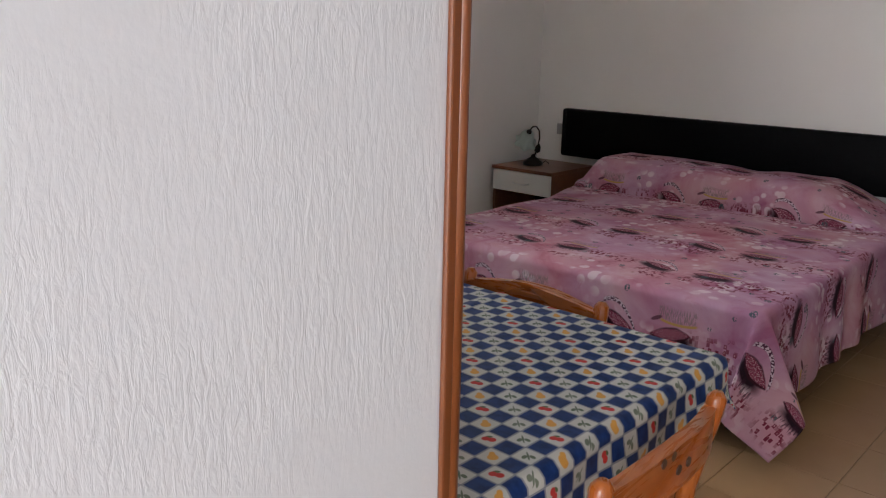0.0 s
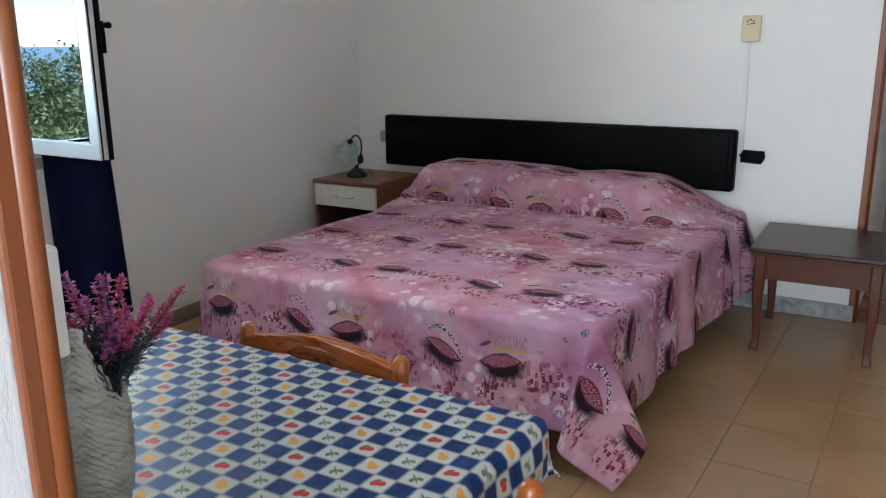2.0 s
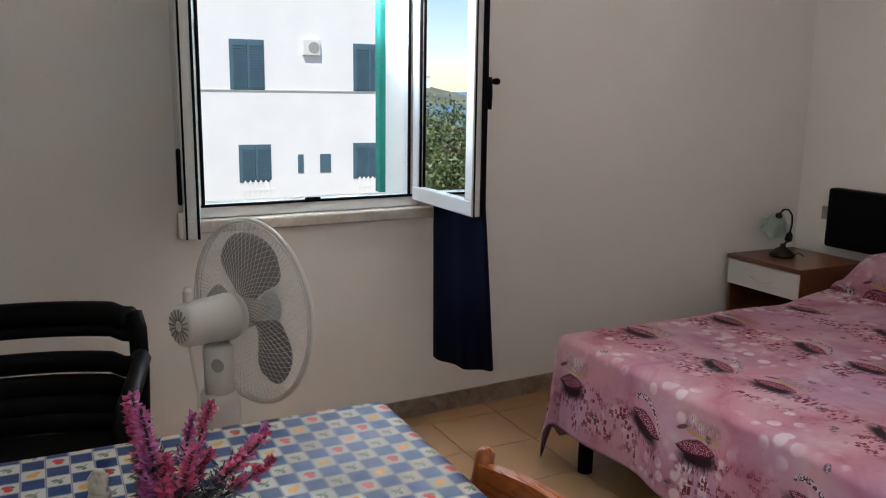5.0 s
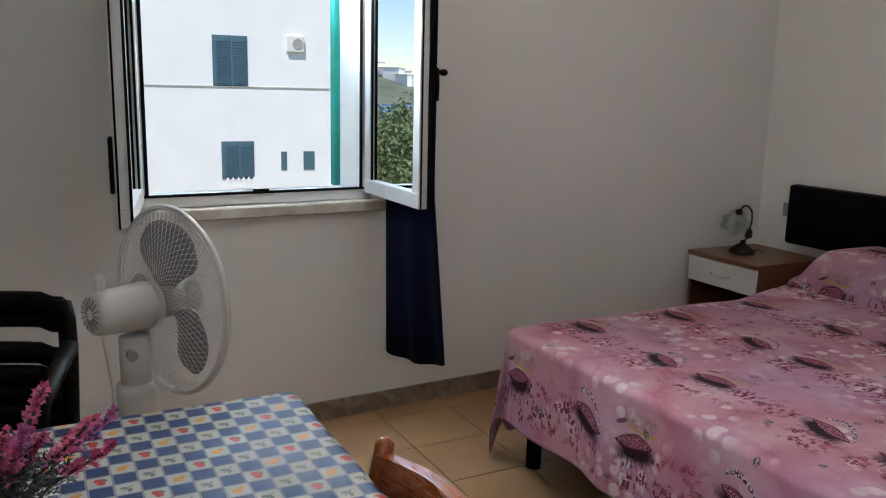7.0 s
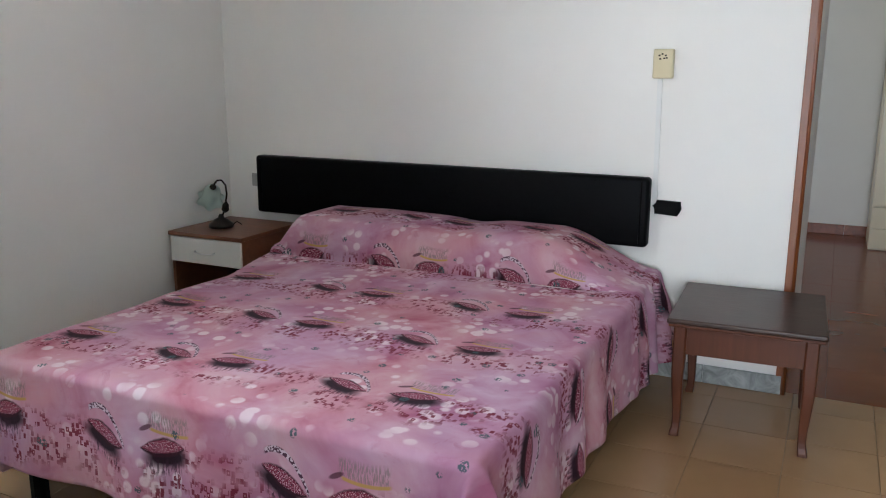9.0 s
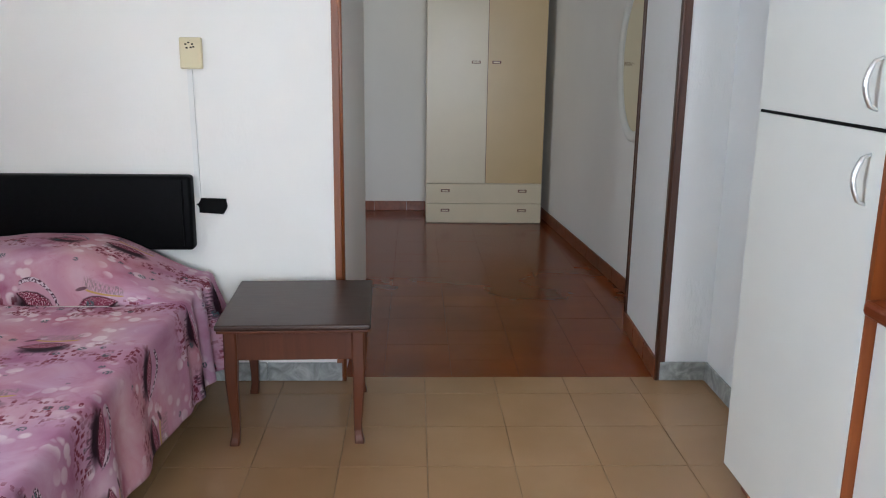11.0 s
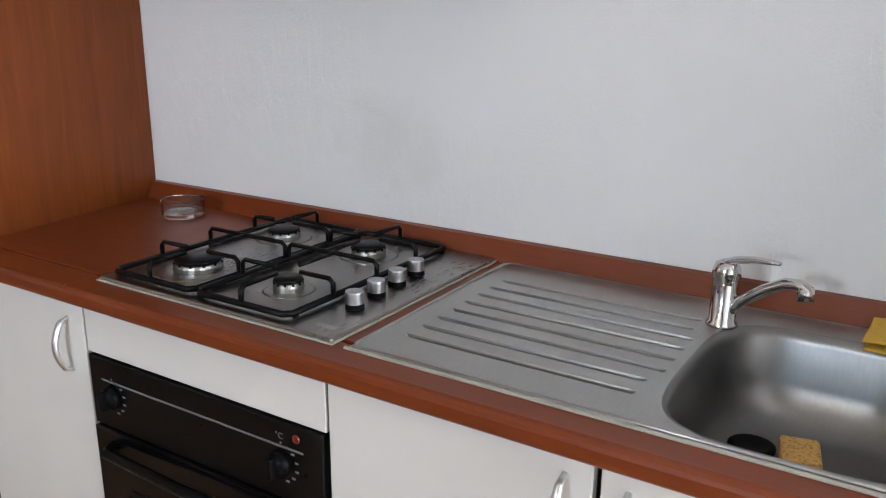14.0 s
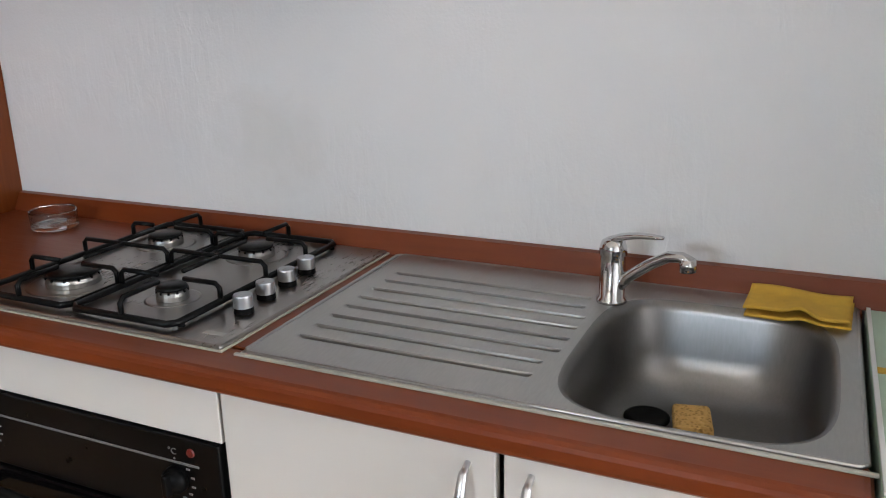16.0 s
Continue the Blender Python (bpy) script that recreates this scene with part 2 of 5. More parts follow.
GLASS = glass("clear_glass", (0.97, 0.99, 0.98), 0.0)
FROSTED = glass("frosted_green_glass", (0.66, 0.82, 0.76), 0.45)
MIRROR = plain("mirror_silver", (0.85, 0.86, 0.84), 0.02, 1, 0.0)
SOLARGLASS = Mat("reflective_coated_glass", 0.01, 0.0)
SOLARGLASS.color((0.02, 0.03, 0.04))
SOLARGLASS.b.inputs["IOR"].default_value = 8.0
SOLARGLASS.b.inputs["Specular IOR Level"].default_value = 1.0
SOLARGLASS = SOLARGLASS.m


def bedspread_mat():
    """Mauve cotton printed with pairs of dark almond motifs, sprigs, white dots and speckled words."""
    k = Mat("printed_bedspread", 0.8)
    uv = k.coords("UV")
    sep = k.nt.nodes.new("ShaderNodeSeparateXYZ")
    k.nt.links.new(uv, sep.inputs[0])
    u, v = Ex(k.nt, sep.outputs[0]), Ex(k.nt, sep.outputs[1])
    cloud = k.noise(5.0, 4, uv, 0.55, 0.6)
    rose = k.ramp(cloud, [(0.28, (0.40, 0.112, 0.165)), (0.42, (0.52, 0.238, 0.284)), (0.58, (0.57, 0.33, 0.37)), (0.72, (0.63, 0.435, 0.465))])
    lilac = k.ramp(cloud, [(0.30, (0.33, 0.127, 0.26)), (0.5, (0.465, 0.26, 0.40)), (0.72, (0.56, 0.39, 0.55))])
    base = k.mix(((k.noise(2.3, 3, uv) - 0.40) * 5.0).clamp() * 0.7, rose, lilac)
    fine = k.noise(150, 2, uv)
    # pale round dots in drifts
    dots = Ex(k.nt, k.voronoi(20, uv).outputs["Distance"])
    drift = ((k.noise(4.2, 2, k.coords("UV", (1, 1.3, 1))) - 0.47) * 7.0).clamp()
    base = k.mix(dots.lt(0.40, 0.10) * drift * 0.75, base, (0.80, 0.68, 0.72))
    # dark maroon clouds
    st = k.noise(8, 4, uv, 0.6, 2.0)
    base = k.mix(((st - 0.60) * 5.0).clamp() * 0.45, base, (0.30, 0.05, 0.10))
    base = k.mix(0.20, base, (0.14, 0.05, 0.10))
    # cells of the repeat, each with a pair of almond motifs
    pu = (u - 1.1325).mod(0.605) - 0.3025
    pv = (v + 1.79 + 0.21).mod(0.42) - 0.21
    left = pu.lt(0)
    right = left * -1 + 1
    s = pu - right * 0.21 + 0.105
    wob = (k.noise(34, 2, uv) - 0.5) * 0.010
    q = pv + wob + s * (left * 0.44 - 0.12)
    inside = s.abs().lt(0.074, 0.004)
    lens_ = ((s / 0.074).sq() * -1 + 1).max(0.0)
    # blocks of crimson speckled print
    cell = k.voronoi(84, k.coords("UV", (1.0, 0.72, 1)))
    cell.distance = 'CHEBYCHEV'
    cell.inputs["Randomness"].default_value = 0.8
    pick = k.nt.nodes.new("ShaderNodeSeparateColor")
    k.nt.links.new(cell.outputs["Color"], pick.inputs[0])
    on, cd = Ex(k.nt, pick.outputs[0]), Ex(k.nt, cell.outputs["Distance"])
    block = (pu.abs() - 0.24).abs().lt(0.075, 0.04) * (pv + 0.05).abs().lt(0.075, 0.04) + (pu.abs() - 0.10).abs().lt(0.075, 0.04) * (pv + 0.105).abs().lt(0.050, 0.03)
    gate = ((k.noise(11, 2, uv) - 0.40) * 8.0).clamp()
    ink = block.clamp() * on.lt(0.58, 0.02) * cd.lt(0.46, 0.08) * gate
    col = k.mix(ink * 0.95, base, (0.15, 0.010, 0.030))
    col = k.mix(ink * cd.lt(0.16, 0.08) * 0.75, col, (0.62, 0.36, 0.42))
    # smudge of shade under the motif
    shade = ((s + (left * 2.0 - 1.0) * 0.012) / 0.078).sq() + ((q + 0.020) / 0.034).sq()
    col = k.mix(shade.lt(0.80, 0.9), col, (0.016, 0.004, 0.010))
    rim = (q - 0.005).abs().lt(lens_ * 0.028, 0.006) * inside
    col = k.mix(rim, col, (0.030, 0.005, 0.012))
    inner = (q - 0.008).abs().lt(lens_ * 0.0215 - 0.002, 0.006) * inside
    col = k.mix(inner * fine.lt(0.62, 0.05), col, (0.17, 0.020, 0.050))
    col = k.mix(inner * k.noise(260, 1, uv).lt(0.42, 0.05), col, (0.55, 0.33, 0.39))
    # lashes
    lash = k.noise(130, 2, k.coords("UV", (1, 0.2, 1))).lt(0.47, 0.05)
    col = k.mix((q + 0.050).abs().lt(0.020, 0.014) * s.abs().lt(0.058, 0.03) * lash * 0.75, col, (0.03, 0.008, 0.02))
    # beaded arc on one side
    bead = k.noise(120, 1, uv).lt(0.50, 0.05)
    arc_ = pv - (s.sq() * -9.0 + 0.076 - s * 0.42)
    brow = arc_.abs().lt(0.0085, 0.003) * (s - 0.008).abs().lt(0.070, 0.008) * left
    col = k.mix(brow * 0.95, col, (0.05, 0.014, 0.035))
    col = k.mix(brow * bead * 0.85, col, (0.60, 0.48, 0.55))
    # ochre band with grey tufts on the other
    low = s.sq() * 2.0 + 0.046 - s * 0.12
    tuft = (pv - low - 0.026).abs().lt(0.024, 0.016) * (s - 0.02).abs().lt(0.068, 0.01) * right
    spikes = k.noise(270, 2, k.coords("UV", (1, 0.16, 1)))
    col = k.mix(tuft * spikes.lt(0.50, 0.10) * 0.6, col, (0.13, 0.13, 0.11))
    band = (pv - low).abs().lt(0.0045, 0.003) * (s - 0.025).abs().lt(0.065, 0.01) * right
    col = k.mix(band * 0.9, col, (0.42, 0.26, 0.06))
    knot = ((s + 0.055) / 0.024).sq() + ((pv - 0.058 - s * 0.4 - 0.02) / 0.009).sq()
    col = k.mix(knot.lt(0.7, 0.5) * right * 0.8, col, (0.05, 0.008, 0.02))
    # tiny green sprigs
    sp = Ex(k.nt, k.voronoi(11, uv).outputs["Distance"])
    col = k.mix(sp.lt(0.15, 0.03) * fine.lt(0.53, 0.04) * 0.9, col, (0.04, 0.08, 0.09))
    k.color(col)
    k.b.inputs["Specular IOR Level"].default_value = 0.2
    return k.bump(k.noise(420, 2, uv), 0.12, 0.001).m


def tablecloth_mat():
    """White vinyl with blue squares and small fruits."""
    k = Mat("checked_vinyl", 0.34)
    k.b.inputs["Specular IOR Level"].default_value = 0.16
    uv = k.coords("UV")
    sep = k.nt.nodes.new("ShaderNodeSeparateXYZ")
    k.nt.links.new(uv, sep.inputs[0])
    c = 0.0352
    u, v = Ex(k.nt, sep.outputs[0]) / c, Ex(k.nt, sep.outputs[1]) / c
    cu, cv = u.floor(), v.floor()
    fu, fv = u - cu - 0.5, v - cv - 0.5
    odd = (cu + cv).mod(2.0)
    n = k.noise(120, 3, uv)
    edge = fu.abs().max(fv.abs())
    blue = odd.lt(0.5) * edge.lt(0.455, 0.05)
    paper = k.mix(n * 0.3, (0.50, 0.49, 0.44), (0.42, 0.41, 0.37))
    col = k.mix(edge.lt(0.475, 0.04), (0.15, 0.16, 0.20), paper)
    ink = k.ramp(k.noise(60, 3, uv), [(0.3, (0.006, 0.020, 0.085)), (0.7, (0.014, 0.042, 0.16))])
    col = k.mix(blue, col, ink)
    kind = ((cu + cv) / 2.0).floor().mod(2.0) + ((cu - cv) / 2.0).floor().mod(2.0) * 2.0
    row = (cv / 2.0).floor().mod(2.0)
    a, b = (fu + fv) * 0.58, (fu - fv) * 0.58
    white = odd.op('GREATER_THAN', 0.5)
    # cherries
    d1 = ((a - 0.10).sq() + (b - 0.03).sq()).lt(0.022, 0.008)
    d2 = ((a + 0.11).sq() + (b + 0.06).sq()).lt(0.020, 0.008)
    lf = ((a - 0.02).sq() * 3 + (b + 0.19).sq() * 9).lt(0.05, 0.02)
    is0 = (kind - 0.0).abs().lt(0.5)
    col = k.mix(white * is0 * lf, col, (0.10, 0.13, 0.05))
    col = k.mix(white * is0 * (d1 + d2).clamp(), col, (0.48, 0.035, 0.03))
    # pears
    p = ((a.sq() + (b - 0.06).sq()).lt(0.036, 0.012) + ((a).sq() * 2 + (b + 0.16).sq()).lt(0.022, 0.01)).clamp()
    col = k.mix(white * (kind - 2.0).abs().lt(0.5) * p, col, (0.62, 0.30, 0.06))
    # leaves
    l = (((a + 0.13).sq() * 5 + (b * 1.4 + a * 0.6).sq() * 2).lt(0.05, 0.02) + ((a - 0.14).sq() * 5 + (b * 1.4 - a * 0.7).sq() * 2).lt(0.05, 0.02) + (b.sq() + (a).sq() * 60).lt(0.08, 0.03)).clamp()
    col = k.mix(white * ((kind - 1.0).abs().lt(0.5) + (kind - 3.0).abs().lt(0.5)) * l * (row * 0.1 + 0.85), col, (0.10, 0.13, 0.08))
    k.color(col)
    k.roughness(k.noise(9, 3, uv) * 0.2 + 0.36)
    return k.bump(k.noise(35, 3, uv) + k.noise(700, 1, uv) * 0.1, 0.12, 0.002).m


BEDSPREAD, CHECKED = bedspread_mat(), tablecloth_mat()


def leafy(name, a, b):
    k = Mat(name, 0.6)
    n = k.nt.nodes.new("ShaderNodeNewGeometry")
    k.color(k.ramp(Ex(k.nt, n.outputs["Random Per Island"]), [(0.0, a), (1.0, b)]))
    return k.m


LEAF = leafy("foliage", (0.055, 0.095, 0.03), (0.19, 0.23, 0.085))
BLOOM = leafy("heather_bloom", (0.42, 0.025, 0.10), (0.58, 0.10, 0.25))
BLOOM2 = leafy("mauve_bloom", (0.40, 0.06, 0.26), (0.55, 0.18, 0.44))
STALK = leafy("dark_stalk", (0.018, 0.022, 0.02), (0.06, 0.06, 0.06))
BARK = plain("bark", (0.09, 0.06, 0.04), 0.9, 0, 0.3, 6)


def ground_mat():
    k = Mat("dry_ground", 0.9)
    k.color(k.ramp(k.noise(0.15, 6), [(0.3, (0.10, 0.11, 0.04)), (0.5, (0.20, 0.17, 0.09)), (0.7, (0.30, 0.25, 0.16))]))
    return k.m


GROUND = ground_mat()
SCRUB = plain("green_scrub", (0.11, 0.125, 0.085), 0.9, 0, 0.35, 0.12)
SEA = plain("sea_water", (0.012, 0.09, 0.19), 0.25, 0, 0.1, 0.05)


def vase_mat():
    k = Mat("ribbed_ceramic", 0.7)
    w = k.noise(30, 3, k.coords(scale=(0.5, 0.5, 3.2)), 0.6, 1.2)
    k.color(k.ramp(w, [(0.34, (0.34, 0.31, 0.25)), (0.45, (0.48, 0.45, 0.38)), (0.7, (0.56, 0.53, 0.46))]))
    return k.bump(w, 0.6, 0.004).m


CERAMIC = vase_mat()

# ---- building helpers ----
I4 = Matrix.Identity(4)


def link(name, bm, material, parent=None, label="", smooth=False):
    me = bpy.data.meshes.new(name)
    bmesh.ops.recalc_face_normals(bm, faces=bm.faces[:])
    bm.to_mesh(me)
    bm.free()
    me.materials.append(material)
    if smooth:
        for p in me.polygons:
            p.use_smooth = True
    o = new(name, me)
    if parent is not None:
        o.parent = parent
    if label:
        o["label"] = label
    return o


def part(name, bm, material, parent, label="", smooth=False):
    return link(name, bm, material, parent, label, smooth)


def thing(name, label, category, m=I4, group="", kind=""):
    """An Empty at the base of a thing, which parents its parts."""
    o = new(name)
    o.empty_display_size = 0.1
    o.matrix_world = m
    return tagged(o, label, category, group, kind)


def bbox(a, b, bevel=0.0, seg=2, bm=None, m=I4):
    """A box between two corners with rounded edges."""
    bm = bm or bmesh.new()
    r = bmesh.ops.create_cube(bm, size=1)
    vs = r["verts"]
    for v in vs:
        v.co = m @ Vector([a[i] + (v.co[i] + 0.5) * (b[i] - a[i]) for i in range(3)])
    if bevel > 0:
        es = list({e for v in vs for e in v.link_edges})
        bmesh.ops.bevel(bm, geom=es, offset=bevel, segments=seg, profile=0.5, affect='EDGES')
    return bm


def lathe(profile, n=24, m=I4, bm=None):
    """A turned shape from (radius, height) pairs."""
    bm = bm or bmesh.new()
    rings = []
    for r, z in profile:
        rings.append([bm.verts.new(m @ Vector((max(r, 1e-4) * math.cos(2 * math.pi * i / n), max(r, 1e-4) * math.sin(2 * math.pi * i / n), z))) for i in range(n)])
    for a, b in zip(rings, rings[1:]):
        for i in range(n):
            bm.faces.new((a[i], a[(i + 1) % n], b[(i + 1) % n], b[i]))
    bm.faces.new(rings[0][::-1])
    bm.faces.new(rings[-1])
    return bm


def tube(pts, r, n=8, closed=False, bm=None, taper=None, flat=1.0):
    """A rod along a line of points."""
    bm = bm or bmesh.new()
    pts = [Vector(p) for p in pts]
    rings, s = [], None
    k = len(pts)
    for i, p in enumerate(pts):
        a = pts[(i - 1) % k] if closed or i > 0 else p
        b = pts[(i + 1) % k] if closed or i < k - 1 else p
        d = (b - a).normalized()
        if s is None:
            s = d.cross(Vector((0, 0, 1)))
            if s.length < 0.2:
                s = Vector((1, 0, 0)) - d * d.x
        else:
            s = s - d * s.dot(d)
        s.normalize()
        w = s.cross(d)
        rr = r * (taper(i / max(1, k - 1)) if taper else 1)
        rings.append([bm.verts.new(p + s * rr * math.cos(2 * math.pi * j / n) + w * rr * flat * math.sin(2 * math.pi * j / n)) for j in range(n)])
    for i in range(k if closed else k - 1):
        a, b = rings[i], rings[(i + 1) % k]
        for j in range(n):
            bm.faces.new((a[j], a[(j + 1) % n], b[(j + 1) % n], b[j]))
    if not closed:
        bm.faces.new(rings[0][::-1])
        bm.faces.new(rings[-1])
    return bm


def outline(pts, depth, m=I4, bevel=0.0, bm=None):
    """A flat outline in x, z made into a slab of some depth along y."""
    bm = bm or bmesh.new()
    f = [bm.verts.new(m @ Vector((x, 0, z))) for x, z in pts]
    b = [bm.verts.new(m @ Vector((x, depth, z))) for x, z in pts]
    n = len(pts)
    bm.faces.new(f)
    bm.faces.new(b[::-1])
    for i in range(n):
        bm.faces.new((f[i], f[(i + 1) % n], b[(i + 1) % n], b[i]))
    if bevel:
        es = [e for e in bm.edges if (e.verts[0] in f) == (e.verts[1] in f)]
        bmesh.ops.bevel(bm, geom=es, offset=bevel, segments=2, profile=0.5, affect='EDGES')
    return bm


def grid(nu, nv, place, uv=None, bm=None):
    """A sheet from a function of two numbers from 0 to 1, with its unwrapped coordinates."""
    bm = bm or bmesh.new()
    lay = bm.loops.layers.uv.new("UVMap") if uv else None
    vs = [[bm.verts.new(place(i / nu, j / nv)) for j in range(nv + 1)] for i in range(nu + 1)]
    for i in range(nu):
        for j in range(nv):
            f = bm.faces.new((vs[i][j], vs[i + 1][j], vs[i + 1][j + 1], vs[i][j + 1]))
            if uv:
                for lp, (a, b) in zip(f.loops, ((i, j), (i + 1, j), (i + 1, j + 1), (i, j + 1))):
                    lp[lay].uv = uv(a / nu, b / nv)
    return bm


def arc(c, r, a0, a1, n, ax=(1, 0, 0), az=(0, 0, 1)):
    c, ax, az = Vector(c), Vector(ax), Vector(az)
    return [c + ax * r * math.cos(radians(a0 + (a1 - a0) * i / n)) + az * r * math.sin(radians(a0 + (a1 - a0) * i / n)) for i in range(n + 1)]


def wall(name, a, b, material=None, m=I4):
    return tagged(link(name, bbox(a, b, 0, m=m), material or WALL), kind="structure")


# ---- structure ----
WM = pose(0.06, 0, 0, 0, 0, 3.15)
H = 2.75
wall("wall_north_1", (-0.3, 0.0, 0), (2.972, 0.14, H))
wall("wall_hall_west", (2.83, 0.14, 0), (2.972, 1.63, H))
wall("wall_hall_west_2", (0.5, 1.5, 0), (2.83, 1.63, H))
wall("wall_hall_far_west_1", (0.4, 1.63, 0), (0.55, 2.2, H))
wall("wall_hall_far_west_2", (0.4, 3.4, 0), (0.55, 4.1, H))
wall("wall_hall_far_west_3", (0.4, 2.2, 0), (0.55, 3.4, 0.9))
wall("wall_hall_far_west_4", (0.4, 2.2, 2.1), (0.55, 3.4, H))
wall("wall_hall_north", (0.4, 3.95, 0), (4.9, 4.1, H))
wall("wall_hall_east", (0, -0.02, 0), (0.16, 3.35, H), m=pose(4.585, 0.69, 0, 0, 0, 3.95))
bm = bmesh.new()
fp = [(4.338, 0.0), (4.555, 0.0), (4.62, 0.0), (4.62, 0.692), (4.372, 0.692)]
lo, hi = [bm.verts.new((x, y, 0)) for x, y in fp], [bm.verts.new((x, y, H)) for x, y in fp]
bm.faces.new(lo), bm.faces.new(hi)
for i in range(5):
    bm.faces.new((lo[i], lo[(i + 1) % 5], hi[(i + 1) % 5], hi[i]))
tagged(link("wall_north_2", bm, KWALL), kind="structure")
wall("wall_east_1", (4.555, -0.98, 0), (5.1, -0.001, H), KWALL)
wall("wall_east_2", (4.90, -7.0, 0), (5.1, -0.98, H), KWALL)
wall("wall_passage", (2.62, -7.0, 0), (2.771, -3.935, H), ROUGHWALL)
# unseen block, its place guessed, that shades the kitchen wall from the door's light
wall("wall_unseen_shade", (4.35, -7.0, 0), (4.90, -3.80, H))
wall("wall_bedroom_south", (0.0, -4.95, 0), (2.62, -4.8, H))
wall("wall_south_1", (2.62, -7.15, 0), (3.20, -7.0, H))
wall("wall_south_2", (4.20, -7.15, 0), (5.1, -7.0, H))
wall("wall_south_3", (3.20, -7.15, 2.12), (4.20, -7.0, H))
W0, W1, Z0, Z1 = -3.240, -2.335, 0.90, 2.06
wall("wall_west_1", (-0.32, W1, 0), (0, 0.1, H), m=WM)
wall("wall_west_2", (-0.32, -5.0, 0), (0, W0, H), m=WM)
wall("wall_west_3", (-0.32, W0, 0), (0, W1, Z0 - 0.03), m=WM)
wall("wall_west_4", (-0.32, W0, Z1), (0, W1, H), m=WM)
wall("ceiling", (-0.4, -7.15, H), (5.1, 4.1, H + 0.12), CEILING)

# skirtings
def skirting(name, pts, h, material, step):
    """A row of stone pieces along a line on the floor."""
    t = thing(name, "", "", kind="structure")
    for (x0, y0), (x1, y1) in zip(pts, pts[1:]):
        L = math.hypot(x1 - x0, y1 - y0)
        n = max(1, round(L / step))
        m = Matrix.Translation((x0, y0, 0)) @ Matrix.Rotation(math.atan2(y1 - y0, x1 - x0), 4, 'Z')
        for i in range(n):
            part("skirting_piece", bbox((L * i / n + 0.001, -0.011, 0.001), (L * (i + 1) / n - 0.001, 0, h), 0.002, 1, m=m), material, t)
    return t


def wl(y, off=0.0):
    p = WM @ Vector((off, y, 0))
    return (p.x, p.y)


skirting("baseboard_west", [wl(-4.7), wl(-0.02)], 0.075, BROWNSTONE, 0.31)
skirting("baseboard_north", [(0.08, 0), (2.965, 0)], 0.082, MARBLE, 0.33)
skirting("baseboard_jamb", [(4.345, 0.0), (4.55, 0.0)], 0.085, MARBLE, 0.3)
skirting("baseboard_east", [(4.555, -0.012), (4.555, -0.98)], 0.085, MARBLE, 0.33)
skirting("baseboard_hall_jamb", [(4.372, 0.692), (4.338, 0.0)], 0.09, TERRASKIRT, 0.23)
skirting("baseboard_hall_east", [(4.36, 3.94), (4.578, 0.70)], 0.09, TERRASKIRT, 0.3)
skirting("baseboard_hall_north", [(0.6, 3.95), (4.36, 3.95)], 0.085, TERRASKIRT, 0.3)


# corner guards
def guard(name, x, y, sx, sy, material, w=0.032):
    """An L of moulded timber round an upright wall corner."""
    t = thing(name, "", "", kind="structure")
    part("leaf", bbox((min(x - sx * w, x + sx * 0.006), min(y, y + sy * 0.008), 0.0), (max(x - sx * w, x + sx * 0.006), max(y, y + sy * 0.008), H - 0.005), 0.003), material, t)
    part("leaf", bbox((min(x, x + sx * 0.008), min(y - sy * w, y - sy * 0.0005), 0.0), (max(x, x + sx * 0.008), max(y - sy * w, y - sy * 0.0005), H - 0.005), 0.003), material, t)
    part("bead", tube([(x + sx * 0.004, y + sy * 0.004, 0.001), (x + sx * 0.004, y + sy * 0.004, H - 0.01)], 0.008, 10), material, t, smooth=True)


guard("trim_entry", 2.772, -3.936, 1, 1, TRIMWOOD, 0.016)
guard("trim_hall_west", 2.972, 0.0, 1, -1, TRIMWOOD, 0.03)
guard("trim_hall_east", 4.338, 0.0, -1, -1, DARKTRIM, 0.03)
guard("trim_hall_inner", 4.372, 0.692, -1, 1, DARKTRIM, 0.024)

# window: outer reveal, frame, sill, shutters, two casements that stand open inwards
win = thing("window_1", "white double casement window standing open inwards", "window", WM, kind="structure")
part("window_sill", bbox((-0.02, W0 - 0.03, Z0 - 0.048), (0.035, W1 + 0.05, Z0 - 0.004), 0.006), SILLSTONE, win)
part("outer_sill", bbox((-0.36, W0 + 0.002, Z0 - 0.03), (-0.06, W1 - 0.002, Z0 + 0.012), 0.004), SILLSTONE, win)
fw = 0.045
part("frame_bottom", bbox((-0.062, W0 + 0.002, Z0 - 0.002), (-0.012, W1 - 0.002, Z0 + fw), 0.004), PVC, win)
part("frame_top", bbox((-0.062, W0 + 0.002, Z1 - fw), (-0.012, W1 - 0.002, Z1 - 0.002), 0.004), PVC, win)
for a, b in ((W0 + 0.002, W0 + fw), (W1 - fw, W1 - 0.002)):
    part("frame_side", bbox((-0.060, a, Z0 + fw), (-0.014, b, Z1 - fw), 0.004), PVC, win)
part("gasket", bbox((-0.014, W0 + 0.03, Z0 + fw - 0.008), (-0.004, W1 - 0.03, Z0 + fw + 0.002), 0.002), BLACKPL, win)
for y in (W0 + fw, W1 - fw):
    part("gasket", bbox((-0.012, y - 0.006, Z0 + fw), (-0.004, y + 0.006, Z1 - fw), 0.002), BLACKPL, win)
part("catch", bbox((-0.012, (W0 + W1) / 2 - 0.03, Z0 + fw), (-0.002, (W0 + W1) / 2 + 0.03, Z0 + fw + 0.01), 0.002), BLACKPL, win)


